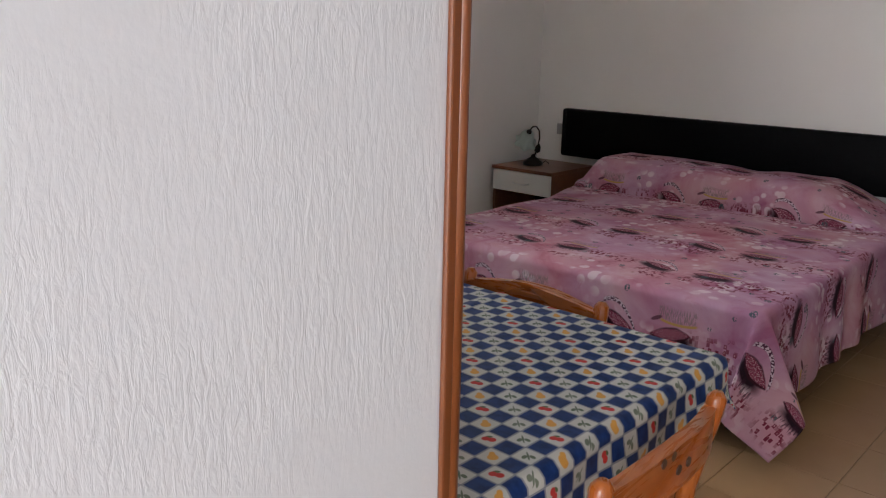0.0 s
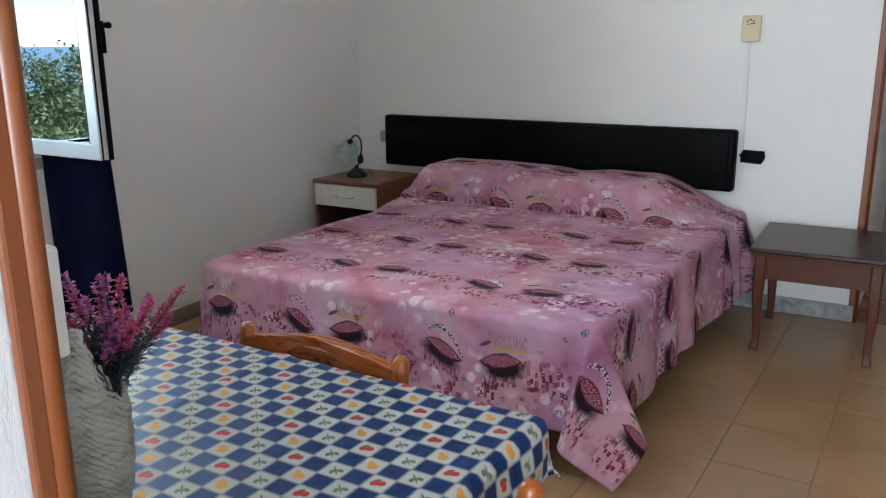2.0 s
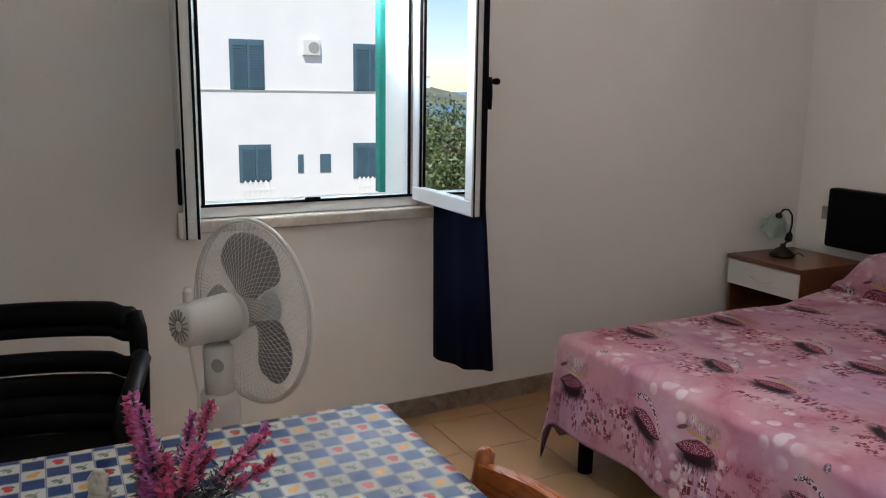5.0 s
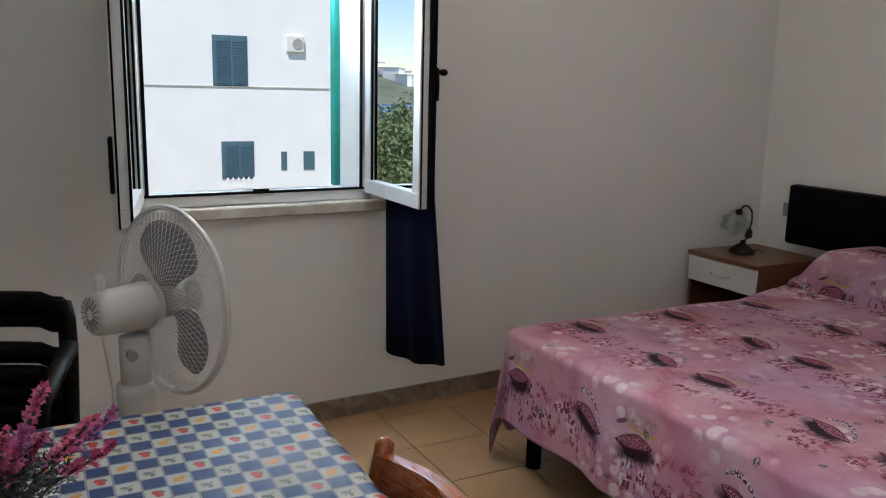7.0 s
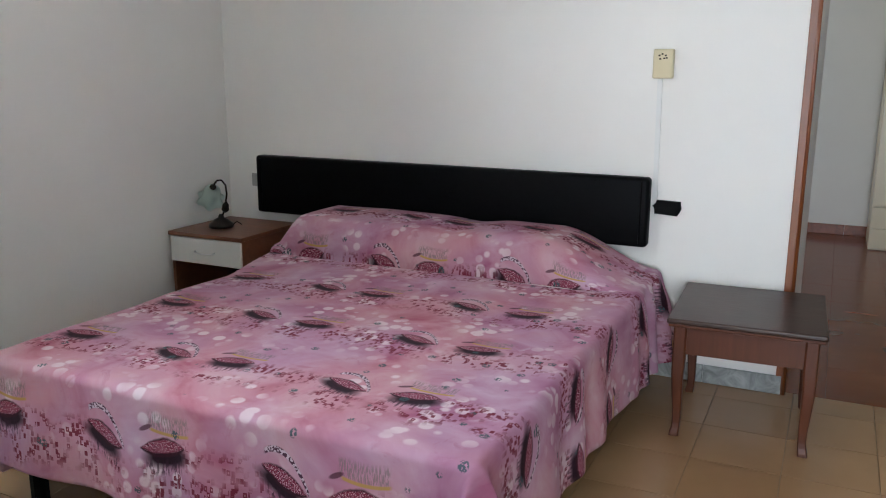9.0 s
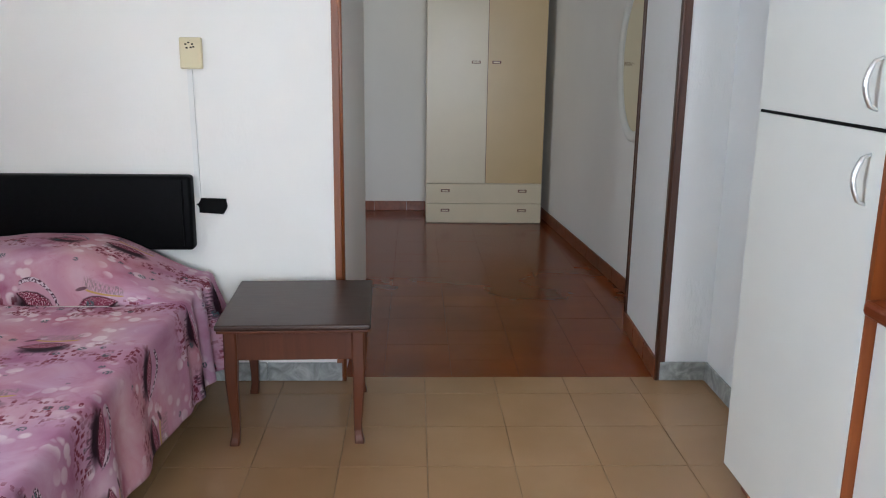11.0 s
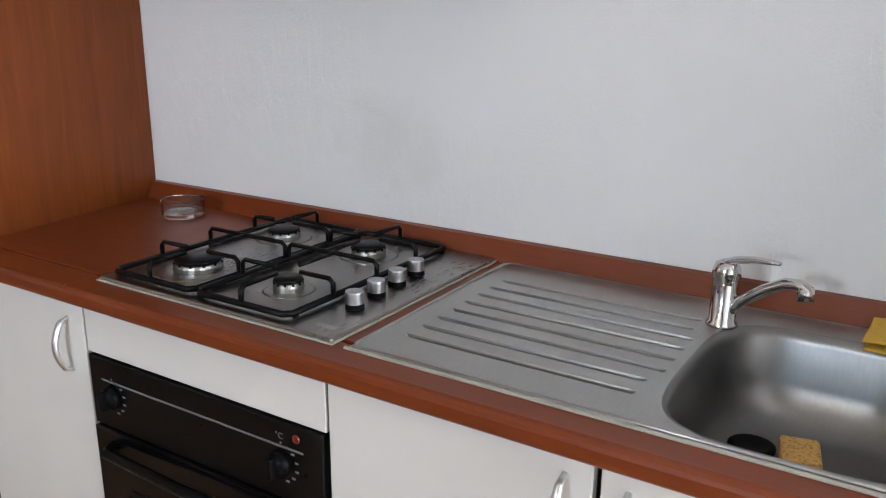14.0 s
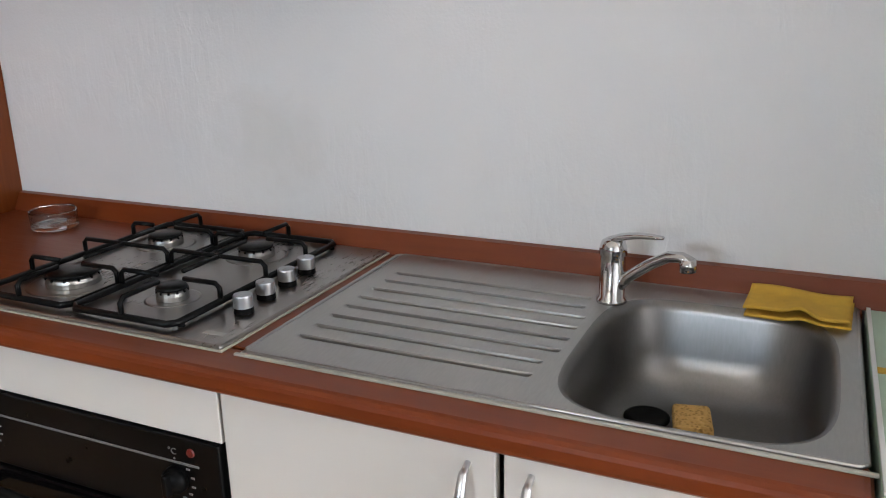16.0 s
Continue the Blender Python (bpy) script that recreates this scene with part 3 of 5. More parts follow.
def casement(name, y, ang, width, side, grip):
    """An open sash: four rails, a coated pane, dark edge seals and a lever handle."""
    m = WM @ Matrix.Translation((-0.005, y, 0)) @ Matrix.Rotation(radians(ang), 4, 'Z')
    s = thing(name, "white window sash with reflective pane standing open", "window", m, "open window sashes", "structure")
    z0, z1, w, t = Z0 + 0.025, Z1 - 0.02, 0.055, 0.022
    part("rail", bbox((0.004, -t, z0), (width, t, z0 + w), 0.004), PVC, s)
    part("rail", bbox((0.004, -t, z1 - w), (width, t, z1), 0.004), PVC, s)
    part("stile", bbox((0.004, -t + 0.001, z0 + w), (0.004 + w, t - 0.001, z1 - w), 0.004), PVC, s)
    part("stile", bbox((width - w, -t + 0.001, z0 + w), (width, t - 0.001, z1 - w), 0.004), PVC, s)
    part("pane", bbox((0.004 + w, -0.004, z0 + w), (width - w, 0.004, z1 - w)), SOLARGLASS, s, "reflective window glass")
    part("glazing_bead", bbox((0.004 + w, side * 0.012 - 0.004, z0 + w), (0.004 + w + 0.008, side * 0.012 + 0.004, z1 - w)), BLACKPL, s)
    part("glazing_bead", bbox((width - w - 0.008, side * 0.012 - 0.004, z0 + w), (width - w, side * 0.012 + 0.004, z1 - w)), BLACKPL, s)
    part("edge_seal", bbox((width + 0.0005, -0.016, z0), (width + 0.004, -0.010, z1), 0.001), BLACKPL, s)
    part("edge_seal", bbox((width + 0.0005, 0.010 if side < 0 else 0.016, z0), (width + (0.014 if side < 0 else 0.005), 0.024, z1), 0.002), BLACKPL, s)
    hz = Z0 + grip
    h = part("handle", bbox((width - 0.026, side * -0.028 - 0.006, hz - 0.075), (width + 0.006, side * -0.028 + 0.006, hz + 0.085), 0.005), BLACKPL, s)
    hb = tube([(width - 0.012, side * -0.03, hz), (width - 0.012, side * -0.052, hz), (width - 0.012, side * -0.072, hz), (width - 0.012, side * -0.082, hz)], 0.008, 10, taper=lambda q: (0.9, 0.9, 1.5, 1.2)[int(round(q * 3))])
    tube([(width - 0.012, side * -0.046, hz + 0.014), (width - 0.010, side * -0.048, hz - 0.04), (width - 0.010, side * -0.046, hz - 0.095)], 0.008, 8, bm=hb)
    if side < 0:
        part("lever", hb, BLACKPL, h, smooth=True)
    return s


casement("window_sash", W1 - 0.012, -3.5, 0.515, -1, 0.49)
casement("window_sash", W0 + 0.012, -13.5, 0.56, 1, 0.20)
# green outer shutter leaf, folded against the outer reveal
sh = thing("window_shutter", "green painted wooden outer shutter folded back", "shutter", WM, kind="structure")
part("shutter_leaf", bbox((-0.40, W1 - 0.012, Z0 + 0.012), (-0.352, W1 + 0.03, Z1 + 0.05), 0.004), GREEN, sh)
# shutter strap winder beside the window
wd = thing("shutter_winder", "white plastic shutter strap and winder box on the wall", "strap winder", WM)
part("strap", bbox((0.001, W0 - 0.046, 0.93), (0.006, W0 - 0.018, 2.4), 0.001), PLASTIC, wd)
part("winder_box", bbox((0.0005, W0 - 0.052, 0.835), (0.028, W0 - 0.014, 0.93), 0.005), PLASTIC, wd)


# ---- bedroom ----
# bed: frame, legs, mattress; headboard fixed to the wall; the spread lies on it
BX0, BX1, BY0, BZ = 0.855, 2.42, -2.04, 0.505
bed = thing("bed", "double bed on a black metal frame", "bed", pose(0, 0, 0))
part("bed_frame", bbox((BX0 + 0.02, BY0 + 0.02, 0.20), (BX1 - 0.02, -0.09, 0.27), 0.01), BLACKPL, bed)
part("mattress", bbox((BX0, BY0, 0.27), (BX1, -0.085, BZ - 0.012), 0.05, 4), PLASTIC, bed, "white mattress")
for x, y in ((BX0 + 0.065, BY0 + 0.045), (BX1 - 0.10, BY0 + 0.16), (BX0 + 0.11, -0.25), (BX1 - 0.12, -0.25)):
    part("leg", tube([(x, y, 0.0), (x, y, 0.21)], 0.028, 10), BLACKPL, bed)
hbd = thing("headboard", "black padded leatherette headboard fixed on the wall", "headboard")
part("pad", bbox((0.296, -0.072, 0.592), (2.378, -0.004, 0.896), 0.016, 3), LEATHER, hbd, smooth=True)
part("seam", tube([(2.345, -0.0735, 0.61), (2.345, -0.0735, 0.88)], 0.004, 6), LEATHER, hbd)
part("seam", tube([(0.33, -0.0735, 0.61), (0.33, -0.0735, 0.88)], 0.004, 6), LEATHER, hbd)


def pillow_height(x, y):
    """The rise of the spread over two pillows laid side by side."""
    e = max(0.0, min(1.0, (x - BX0 + 0.17) / 0.14)) * max(0.0, min(1.0, (BX1 + 0.04 - x) / 0.46))
    e = e * e * (3 - 2 * e)
    s = (y + 0.505) / 0.13
    f = 0.0 if s <= 0 else (math.sqrt(max(0.0, 1 - (1 - s) ** 2)) ** 0.85 if s < 1 else 1.0)
    dip = 1 - 0.10 * math.exp(-((x - 1.62) / 0.10) ** 2)
    tuck = 0.014 * math.exp(-((y + 0.515) / 0.018) ** 2) * e
    return 0.162 * e * f * dip - tuck


Y_ON = [-0.8 + 0.718 * i / 240 for i in range(241)]
S_ON = [-0.8]
for ya, yb in zip(Y_ON, Y_ON[1:]):
    S_ON.append(S_ON[-1] + math.hypot(yb - ya, pillow_height(1.2, yb) - pillow_height(1.2, ya)))


def along(v):
    """The place along the bed of a point v along the cloth, which climbs over the pillows."""
    if v < -0.8:
        return v
    i = min(239, sum(1 for s in S_ON if s < v) - 1 if v > -0.8 else 0)
    return Y_ON[i] + (v - S_ON[i]) / (S_ON[i + 1] - S_ON[i]) * (Y_ON[i + 1] - Y_ON[i])


def spread_place(u, v):
    """Where the point of the cloth with flat coordinates u, v comes to lie."""
    v = along(v)
    nz = noise.noise(Vector((u * 3.1, v * 3.1, 0))) * 0.006
    b0 = BX0 - 0.13 * max(0.0, min(1.0, (v + 0.95) / 0.5))
    x, y = min(max(u, b0), BX1), max(v, BY0)
    dx, dy = (u - BX1 if u > BX1 else (b0 - u if u < b0 else 0.0)), (BY0 - v if v < BY0 else 0.0)
    z = BZ + pillow_height(x, y) + nz
    if dx == 0 and dy == 0:
        return Vector((x, y, z))
    sx = 1 if u > BX1 else -1
    r, th = math.hypot(dx, dy), math.atan2(dy, dx)
    rd = 0.035
    fall = max(0.0, r - rd * 0.57)
    out = min(r, rd)
    ripple = 0.012 * math.sin(v * 17 + 2 * math.sin(v * 5)) * min(1, r / 0.25) if dx else 0.0
    ripple2 = 0.012 * math.sin(u * 15 + 2 * math.sin(u * 4)) * min(1, r / 0.25) if dy else 0.0
    if dx and dy:
        k = math.sin(2 * th) ** 0.7
        near = out + fall * 0.06
        away = (out + fall * (0.24 if sx > 0 else 0.12)) * 0.707
        side = (dx - dy) * (0.56 if sx > 0 else 0.30)
        px = math.cos(th) * near * (1 - k) + (away + side) * k
        py = math.sin(th) * near * (1 - k) + (away - side) * k
        return Vector((x + sx * px, y - py, max(0.014, z - fall * (0.93 if sx > 0 else 0.97))))
    if dx:
        gather = max(0.0, min(1.0, (v + 0.75) / 0.45)) * min(1, r / 0.12)
        ripple += 0.022 * gather * math.sin(v * 44 + u * 9)
        wide = 0.06 + 0.22 * max(0.0, (y + 0.75) / 0.75) * (1 if sx > 0 else 0)
        return Vector((x + sx * (out + fall * wide + ripple), y, max(0.012, z - fall)))
    return Vector((x, y - (out + fall * 0.05 + ripple2), max(0.012, z - fall)))


UD0, UD1, VD, VT = 0.42, 0.37, 0.35, S_ON[-1]


def spread_uv(a, b):
    return (BX0 - UD0 + a * (BX1 - BX0 + UD0 + UD1), BY0 - VD + b * (VT - BY0 + VD))


def spread_print(a, b):
    """The print's own coordinates; the cloth is drawn up towards the fold before the pillows."""
    u, v = spread_uv(a, b)
    q = max(0.0, min(1.0, (v + 0.90) / 0.40))
    return (u, v - 0.040 * q * q * (3 - 2 * q))


spread = link("bedspread", grid(160, 260, lambda a, b: spread_place(*spread_uv(a, b)), spread_print), BEDSPREAD, smooth=True)
tagged(spread, "pink mauve printed cotton bedspread draped over the bed and pillows", "bedspread")
md = spread.modifiers.new("thickness", 'SOLIDIFY')
md.thickness, md.offset = 0.004, -1

# bedside cabinet
ns = thing("nightstand", "small bedside cabinet with walnut top and white drawer", "nightstand", pose(0.118, -0.538, 0))
part("top", bbox((-0.005, -0.012, 0.535), (0.45, 0.46, 0.555), 0.003), WALNUT, ns)
part("side_panel", bbox((0.0, 0.005, 0), (0.018, 0.455, 0.535), 0.001), WALNUT, ns)
part("side_panel", bbox((0.427, 0.005, 0), (0.445, 0.455, 0.535), 0.001), WALNUT, ns)
part("back_panel", bbox((0.018, 0.44, 0.02), (0.427, 0.455, 0.53)), BLACKPL, ns)
part("shelf", bbox((0.018, 0.02, 0.05), (0.427, 0.44, 0.068)), WALNUT, ns)
dr = part("drawer_front", bbox((0.004, -0.008, 0.405), (0.441, 0.010, 0.531), 0.003), LAMINATE, ns, "white drawer front")
part("drawer_box", bbox((0.022, 0.012, 0.41), (0.423, 0.40, 0.52)), BLACKPL, ns)
part("handle", tube([(0.165, -0.006, 0.468), (0.172, -0.026, 0.464), (0.20, -0.032, 0.462), (0.25, -0.032, 0.462), (0.278, -0.026, 0.464), (0.285, -0.006, 0.468)], 0.004, 8), SATIN, dr, "satin metal bow handle", True)

lamp = thing("table_lamp", "bronze table lamp with frosted tulip glass shade", "lamp", pose(0.285, -0.35, 0.555))
part("base", lathe([(0.062, 0.0), (0.064, 0.010), (0.060, 0.020), (0.044, 0.030), (0.034, 0.040), (0.016, 0.048), (0.010, 0.066)], 24), IRON, lamp, smooth=True)
stem = [(0, 0, 0.03), (0.012, 0.004, 0.07), (0.026, 0.009, 0.12), (0.034, 0.012, 0.17), (0.030, 0.011, 0.215), (0.012, 0.004, 0.24), (-0.010, -0.004, 0.238), (-0.026, -0.009, 0.218), (-0.030, -0.010, 0.20)]
part("stem", tube(stem, 0.005, 8), IRON, lamp, smooth=True)
part("leaf_ornament", lathe([(0.004, 0.0), (0.019, 0.016), (0.016, 0.046), (0.002, 0.07)], 10, pose(0.022, 0.006, 0.075, 12, 20, 0)), IRON, lamp)
bm = bmesh.new()
nseg, prof = 30, [(0.012, 0.0), (0.030, -0.012), (0.042, -0.035), (0.045, -0.06), (0.052, -0.085), (0.068, -0.105)]
sm = pose(-0.032, -0.011, 0.205, 25, 38, 0)
rings = []
for q, (r, z) in enumerate(prof):
    rings.append([bm.verts.new(sm @ Vector(((r + 0.009 * (q / 5) ** 2 * math.sin(6 * 2 * math.pi * i / nseg)) * math.cos(2 * math.pi * i / nseg), (r + 0.009 * (q / 5) ** 2 * math.sin(6 * 2 * math.pi * i / nseg)) * math.sin(2 * math.pi * i / nseg), z))) for i in range(nseg)])
for a, b in zip(rings, rings[1:]):
    for i in range(nseg):
        bm.faces.new((a[i], a[(i + 1) % nseg], b[(i + 1) % nseg], b[i]))
sh = part("shade", bm, FROSTED, lamp, "frosted pale green tulip glass", True)
md = sh.modifiers.new("thickness", 'SOLIDIFY')
md.thickness = 0.003
part("shade_cap", lathe([(0.004, 0.01), (0.016, 0.004), (0.018, -0.008), (0.012, -0.012)], 12, sm), IRON, lamp, smooth=True)
part("cable", tube([(0.05, 0.02, 0.008), (0.075, 0.03, 0.03), (0.085, 0.05, 0.015), (0.07, 0.07, 0.005)], 0.0025, 6), BLACKPL, lamp)

# wall plates, cable run, taped socket
sp = thing("wall_switch", "small grey wall plate beside the headboard", "switch", pose(0.255, -0.001, 0.755))
part("plate", bbox((-0.035, -0.009, -0.035), (0.035, 0, 0.035), 0.003), GREYPL, sp)
cb = thing("call_box", "cream plastic sounder box on the wall", "wall box", pose(2.398, 0, 1.372))
part("cover", bbox((-0.042, -0.034, -0.06), (0.042, -0.001, 0.06), 0.006), CREAM, cb)
for x, z in ((-0.016, 0.034), (-0.004, 0.040), (0.010, 0.034), (-0.012, 0.020), (0.004, 0.022), (0.014, 0.024)):
    part("sound_hole", bbox((x - 0.004, -0.0352, z - 0.003), (x + 0.004, -0.0335, z + 0.003)), BLACKPL, cb)
tr = thing("cable_trunking", "white self-adhesive cable trunking down the wall", "trunking")
part("trunking", outline([(2.375, 1.312), (2.395, 1.312), (2.402, 0.800), (2.382, 0.800)], -0.010, pose(0, -0.0005, 0)), PVC, tr)
tp = thing("taped_socket", "wall socket covered with black tape", "socket", pose(2.448, -0.001, 0.765))
bm = outline([(-0.055, -0.028), (0.042, -0.034), (0.052, -0.018), (0.060, 0.0), (0.053, 0.014), (0.056, 0.030), (-0.046, 0.033), (-0.052, 0.012), (-0.066, 0.006), (-0.052, -0.004)], -0.011, bevel=0.003)
part("tape", bm, BLACKPL, tp)

# curtain
rod = thing("curtain", "navy blue blackout curtain gathered beside the window", "curtain")
def curtain_place(a, b):
    z = 0.262 + b * 1.95
    up = min(1.0, b / 0.36)
    x0, y0, x1, y1 = 0.215, -2.275, 0.475, -2.135
    q0, r0, q1, r1 = 0.215, -2.283, 0.590, -2.262
    x = (x0 + (x1 - x0) * a) * (1 - up) + (q0 + (q1 - q0) * a) * up
    y = (y0 + (y1 - y0) * a) * (1 - up) + (r0 + (r1 - r0) * a) * up
    f = 0.010 * math.sin(a * 14) * (1 - 0.8 * up)
    return Vector((x + f * 0.5, y - f, z - (0.02 * math.sin(a * 3.1) if b < 0.01 else 0)))
cu = part("cloth", grid(40, 20, curtain_place), NAVY, rod, smooth=True)
md = cu.modifiers.new("thickness", 'SOLIDIFY')
md.thickness = 0.012
part("curtain_rod", tube([(0.26, -3.6, 2.24), (0.26, -2.05, 2.24)], 0.011, 10), IRON, rod)
part("rod_bracket", tube([(0.06, -2.08, 2.24), (0.26, -2.08, 2.24)], 0.008, 8), IRON, rod)
part("rod_bracket", tube([(0.06, -3.5, 2.24), (0.26, -3.5, 2.24)], 0.008, 8), IRON, rod)

# side table with cabriole legs
st = thing("side_table", "dark mahogany side table with curved legs", "side table", pose(2.843, -0.355, 0, 0, 0, 2.2) @ Matrix.Diagonal((0.975, 1, 1, 1)))
part("tabletop", bbox((-0.275, -0.29, 0.447), (0.275, 0.29, 0.468), 0.007, 3), MAHOGANYTOP, st)
part("top_moulding", bbox((-0.269, -0.284, 0.436), (0.269, 0.284, 0.448), 0.004), MAHOGANY, st)
part("apron", bbox((-0.235, -0.245, 0.325), (0.235, -0.225, 0.436), 0.002), MAHOGANY, st)
part("apron", bbox((-0.235, 0.225, 0.325), (0.235, 0.245, 0.436), 0.002), MAHOGANY, st)
part("apron", bbox((-0.245, -0.225, 0.325), (-0.225, 0.225, 0.436), 0.002), MAHOGANY, st)
part("apron", bbox((0.225, -0.225, 0.325), (0.245, 0.225, 0.436), 0.002), MAHOGANY, st)
for sx in (-1, 1):
    for sy in (-1, 1):
        bm = bmesh.new()
        rings = []
        for z, hw, off in ((0.436, 0.024, 0.0), (0.325, 0.024, 0.0), (0.300, 0.0235, 0.001), (0.24, 0.0215, 0.002), (0.16, 0.0185, -0.001), (0.09, 0.0155, -0.004), (0.05, 0.0148, -0.004), (0.03, 0.0155, -0.002), (0.012, 0.0175, 0.001), (0.0, 0.0175, 0.002)):
            cx, cy, c = sx * (0.228 + off), sy * (0.232 + off), hw * 0.72
            rings.append([bm.verts.new((cx + p * hw if abs(p) == 1 else cx + p, cy + q * hw if abs(q) == 1 else cy + q, z)) for p, q in ((1, c), (c, 1), (-c, 1), (-1, c), (-1, -c), (-c, -1), (c, -1), (1, -c))])
        for r0, r1 in zip(rings, rings[1:]):
            for i in range(8):
                bm.faces.new((r0[i], r0[(i + 1) % 8], r1[(i + 1) % 8], r1[i]))
        bm.faces.new(rings[0]), bm.faces.new(rings[-1][::-1])
        part("leg", bm, MAHOGANY, st)


# ---- dining corner ----
TX0, TX1, TY0, TY1, TZ = 1.79, 2.745, -3.925, -3.155, 0.757
tb = thing("dining_table", "rectangular wooden dining table", "table")
part("tabletop", bbox((TX0, TY0, TZ - 0.03), (TX1, TY1, TZ), 0.004), ORANGEWOOD, tb)
for x in (TX0 + 0.06, TX1 - 0.06):
    for y in (TY0 + 0.06, TY1 - 0.06):
        part("leg", bbox((x - 0.03, y - 0.03, 0), (x + 0.03, y + 0.03, TZ - 0.03), 0.006), ORANGEWOOD, tb)
part("apron", bbox((TX0 + 0.05, TY1 - 0.06, TZ - 0.11), (TX1 - 0.05, TY1 - 0.04, TZ - 0.03)), ORANGEWOOD, tb)
part("apron", bbox((TX1 - 0.06, TY0 + 0.05, TZ - 0.11), (TX1 - 0.04, TY1 - 0.06, TZ - 0.03)), ORANGEWOOD, tb)
part("apron", bbox((TX0 + 0.04, TY0 + 0.05, TZ - 0.11), (TX0 + 0.06, TY1 - 0.06, TZ - 0.03)), ORANGEWOOD, tb)


def cloth_place(u, v):
    x, y = min(max(u, TX0), TX1), min(max(v, TY0 + 0.004), TY1)
    dx, dy = (u - x), (v - y)
    crease = 0.004 * math.exp(-((u - 2.24) / 0.012) ** 2) + noise.noise(Vector((u * 4, v * 4, 3))) * 0.0015
    z = TZ + 0.006 + crease
    if not dx and not dy:
        return Vector((x, y, z))
    r, rd = math.hypot(dx, dy), 0.022
    fall, out = max(0.0, r - rd * 0.57), min(r, rd)
    nx, ny = dx / r, dy / r
    k = 2 * abs(nx * ny)
    rip = 0.006 * math.sin(u * 28 + v * 24) * min(1, r / 0.1)
    return Vector((x + nx * (out + fall * (0.10 + 0.10 * k) + rip), y + ny * (out + fall * (0.10 + 0.10 * k) + rip), z - fall * (1 - 0.22 * k)))


def cloth_uv(a, b):
    wav = 0.006 * math.sin(a * 60) * (1 if b > 0.98 else 0)
    return (TX0 - 0.05 + a * (TX1 - TX0 + 0.05 + 0.115), TY0 + 0.004 + b * (TY1 - TY0 - 0.004 + 0.105) + wav)


cl = link("tablecloth", grid(110, 90, lambda a, b: cloth_place(*cloth_uv(a, b)), cloth_uv), CHECKED, smooth=True)
tagged(cl, "blue and white checked vinyl tablecloth printed with small fruits", "tablecloth")
md = cl.modifiers.new("thickness", 'SOLIDIFY')
md.thickness, md.offset = 0.0025, -1


def dining_chair(m):
    """Honey wooden chair: the back stands at y = 0 and the seat runs to -y."""
    c = thing("dining_chair", "honey varnished wooden chair with shaped top rail", "chair", m, "dining chairs")
    w, h = 0.182, 0.78
    for s in (-1, 1):
        part("back_post", tube([(s * w, 0.0, 0.0), (s * w, -0.012, 0.42), (s * w, 0.005, 0.6), (s * (w + 0.004), 0.035, h - 0.03), (s * (w + 0.004), 0.038, h - 0.01), (s * (w + 0.004), 0.039, h)], 0.0165, 10, taper=lambda q: 0.5 if q > 0.99 else 1.0), ORANGEWOOD, c, smooth=True)
        part("front_leg", tube([(s * w, -0.36, 0), (s * w, -0.36, 0.43)], 0.018, 10), ORANGEWOOD, c, smooth=True)
        part("stretcher", tube([(s * w, -0.35, 0.2), (s * w, -0.01, 0.2)], 0.010, 8), ORANGEWOOD, c, smooth=True)
    n = 16
    def rail(zlo, crown, sag, hgt):
        top = [(-w + 2 * w * i / n, zlo + hgt + crown * math.sin(math.pi * i / n) ** 1.5) for i in range(n + 1)]
        low = [(w - 2 * w * i / n, zlo + sag * math.sin(math.pi * i / n)) for i in range(n + 1)]
        return top + low
    def bent(bm):
        for v in bm.verts:
            v.co.y += 0.028 * (1 - (v.co.x / w) ** 2)
        return bm
    tilt = pose(0, 0.018, 0.0)
    part("top_rail", bent(outline(rail(h - 0.100, 0.016, 0.02, 0.078), 0.022, tilt, 0.005)), ORANGERAIL, c)
    part("lower_rail", bent(outline(rail(0.52, 0.01, 0.01, 0.045), 0.018, pose(0, 0.002, 0), 0.003)), ORANGERAIL, c)
    for x in (-0.016, 0.016):
        part("rail_hole", lathe([(0.008, -0.001), (0.008, 0.001)], 10, pose(x, 0.0455, h - 0.045, 90, 0, 0)), DARKTRIM, c)
        part("rail_hole", lathe([(0.008, -0.001), (0.008, 0.001)], 10, pose(x, 0.0682, h - 0.045, 90, 0, 0)), DARKTRIM, c)
    part("seat", bbox((-0.2, -0.39, 0.43), (0.2, 0.0, 0.455), 0.01, 3), ORANGEWOOD, c)
    return c


ch = dining_chair(pose(2.270, -3.118, 0))
copy_thing(ch, pose(2.808, -3.537, 0, 0, 0, -88))

# vase with heather
VB = Vector((2.397, -3.646, TZ + 0.010))
vase = thing("vase", "ribbed cream ceramic vase with slanted V-cut mouth", "vase", Matrix.Translation(VB) @ Matrix.Rotation(radians(120), 4, 'Z'))
bm = bmesh.new()
rings, nv_, nh = [], 72, 110
for j in range(nh + 1):
    s = j / nh
    ring = []
    for i in range(nv_):
        th = 2 * math.pi * i / nv_
        cx = math.cos(th)
        top = 0.142 + 0.102 * max(0.0, -cx) ** 1.5 + 0.016 * max(0.0, cx) ** 2
        z = s * top
        q = z / 0.287
        r = 0.025 + 0.018 * math.sin(min(1, q * 1.2) * math.pi) ** 0.8 * (1 - 0.3 * q)
        rx, ry = r * 1.0, r * 0.78
        lean = -0.012 * q
        rib = 0.0016 * math.sin(z * 700 + 22 * abs(th - math.pi) + 0.9 * math.sin(th * 7 + z * 60)) + 0.001 * math.sin(z * 190 + th * 3)
        ring.append(bm.verts.new((cx * (rx + rib) + lean, math.sin(th) * (ry + rib), z)))
    rings.append(ring)
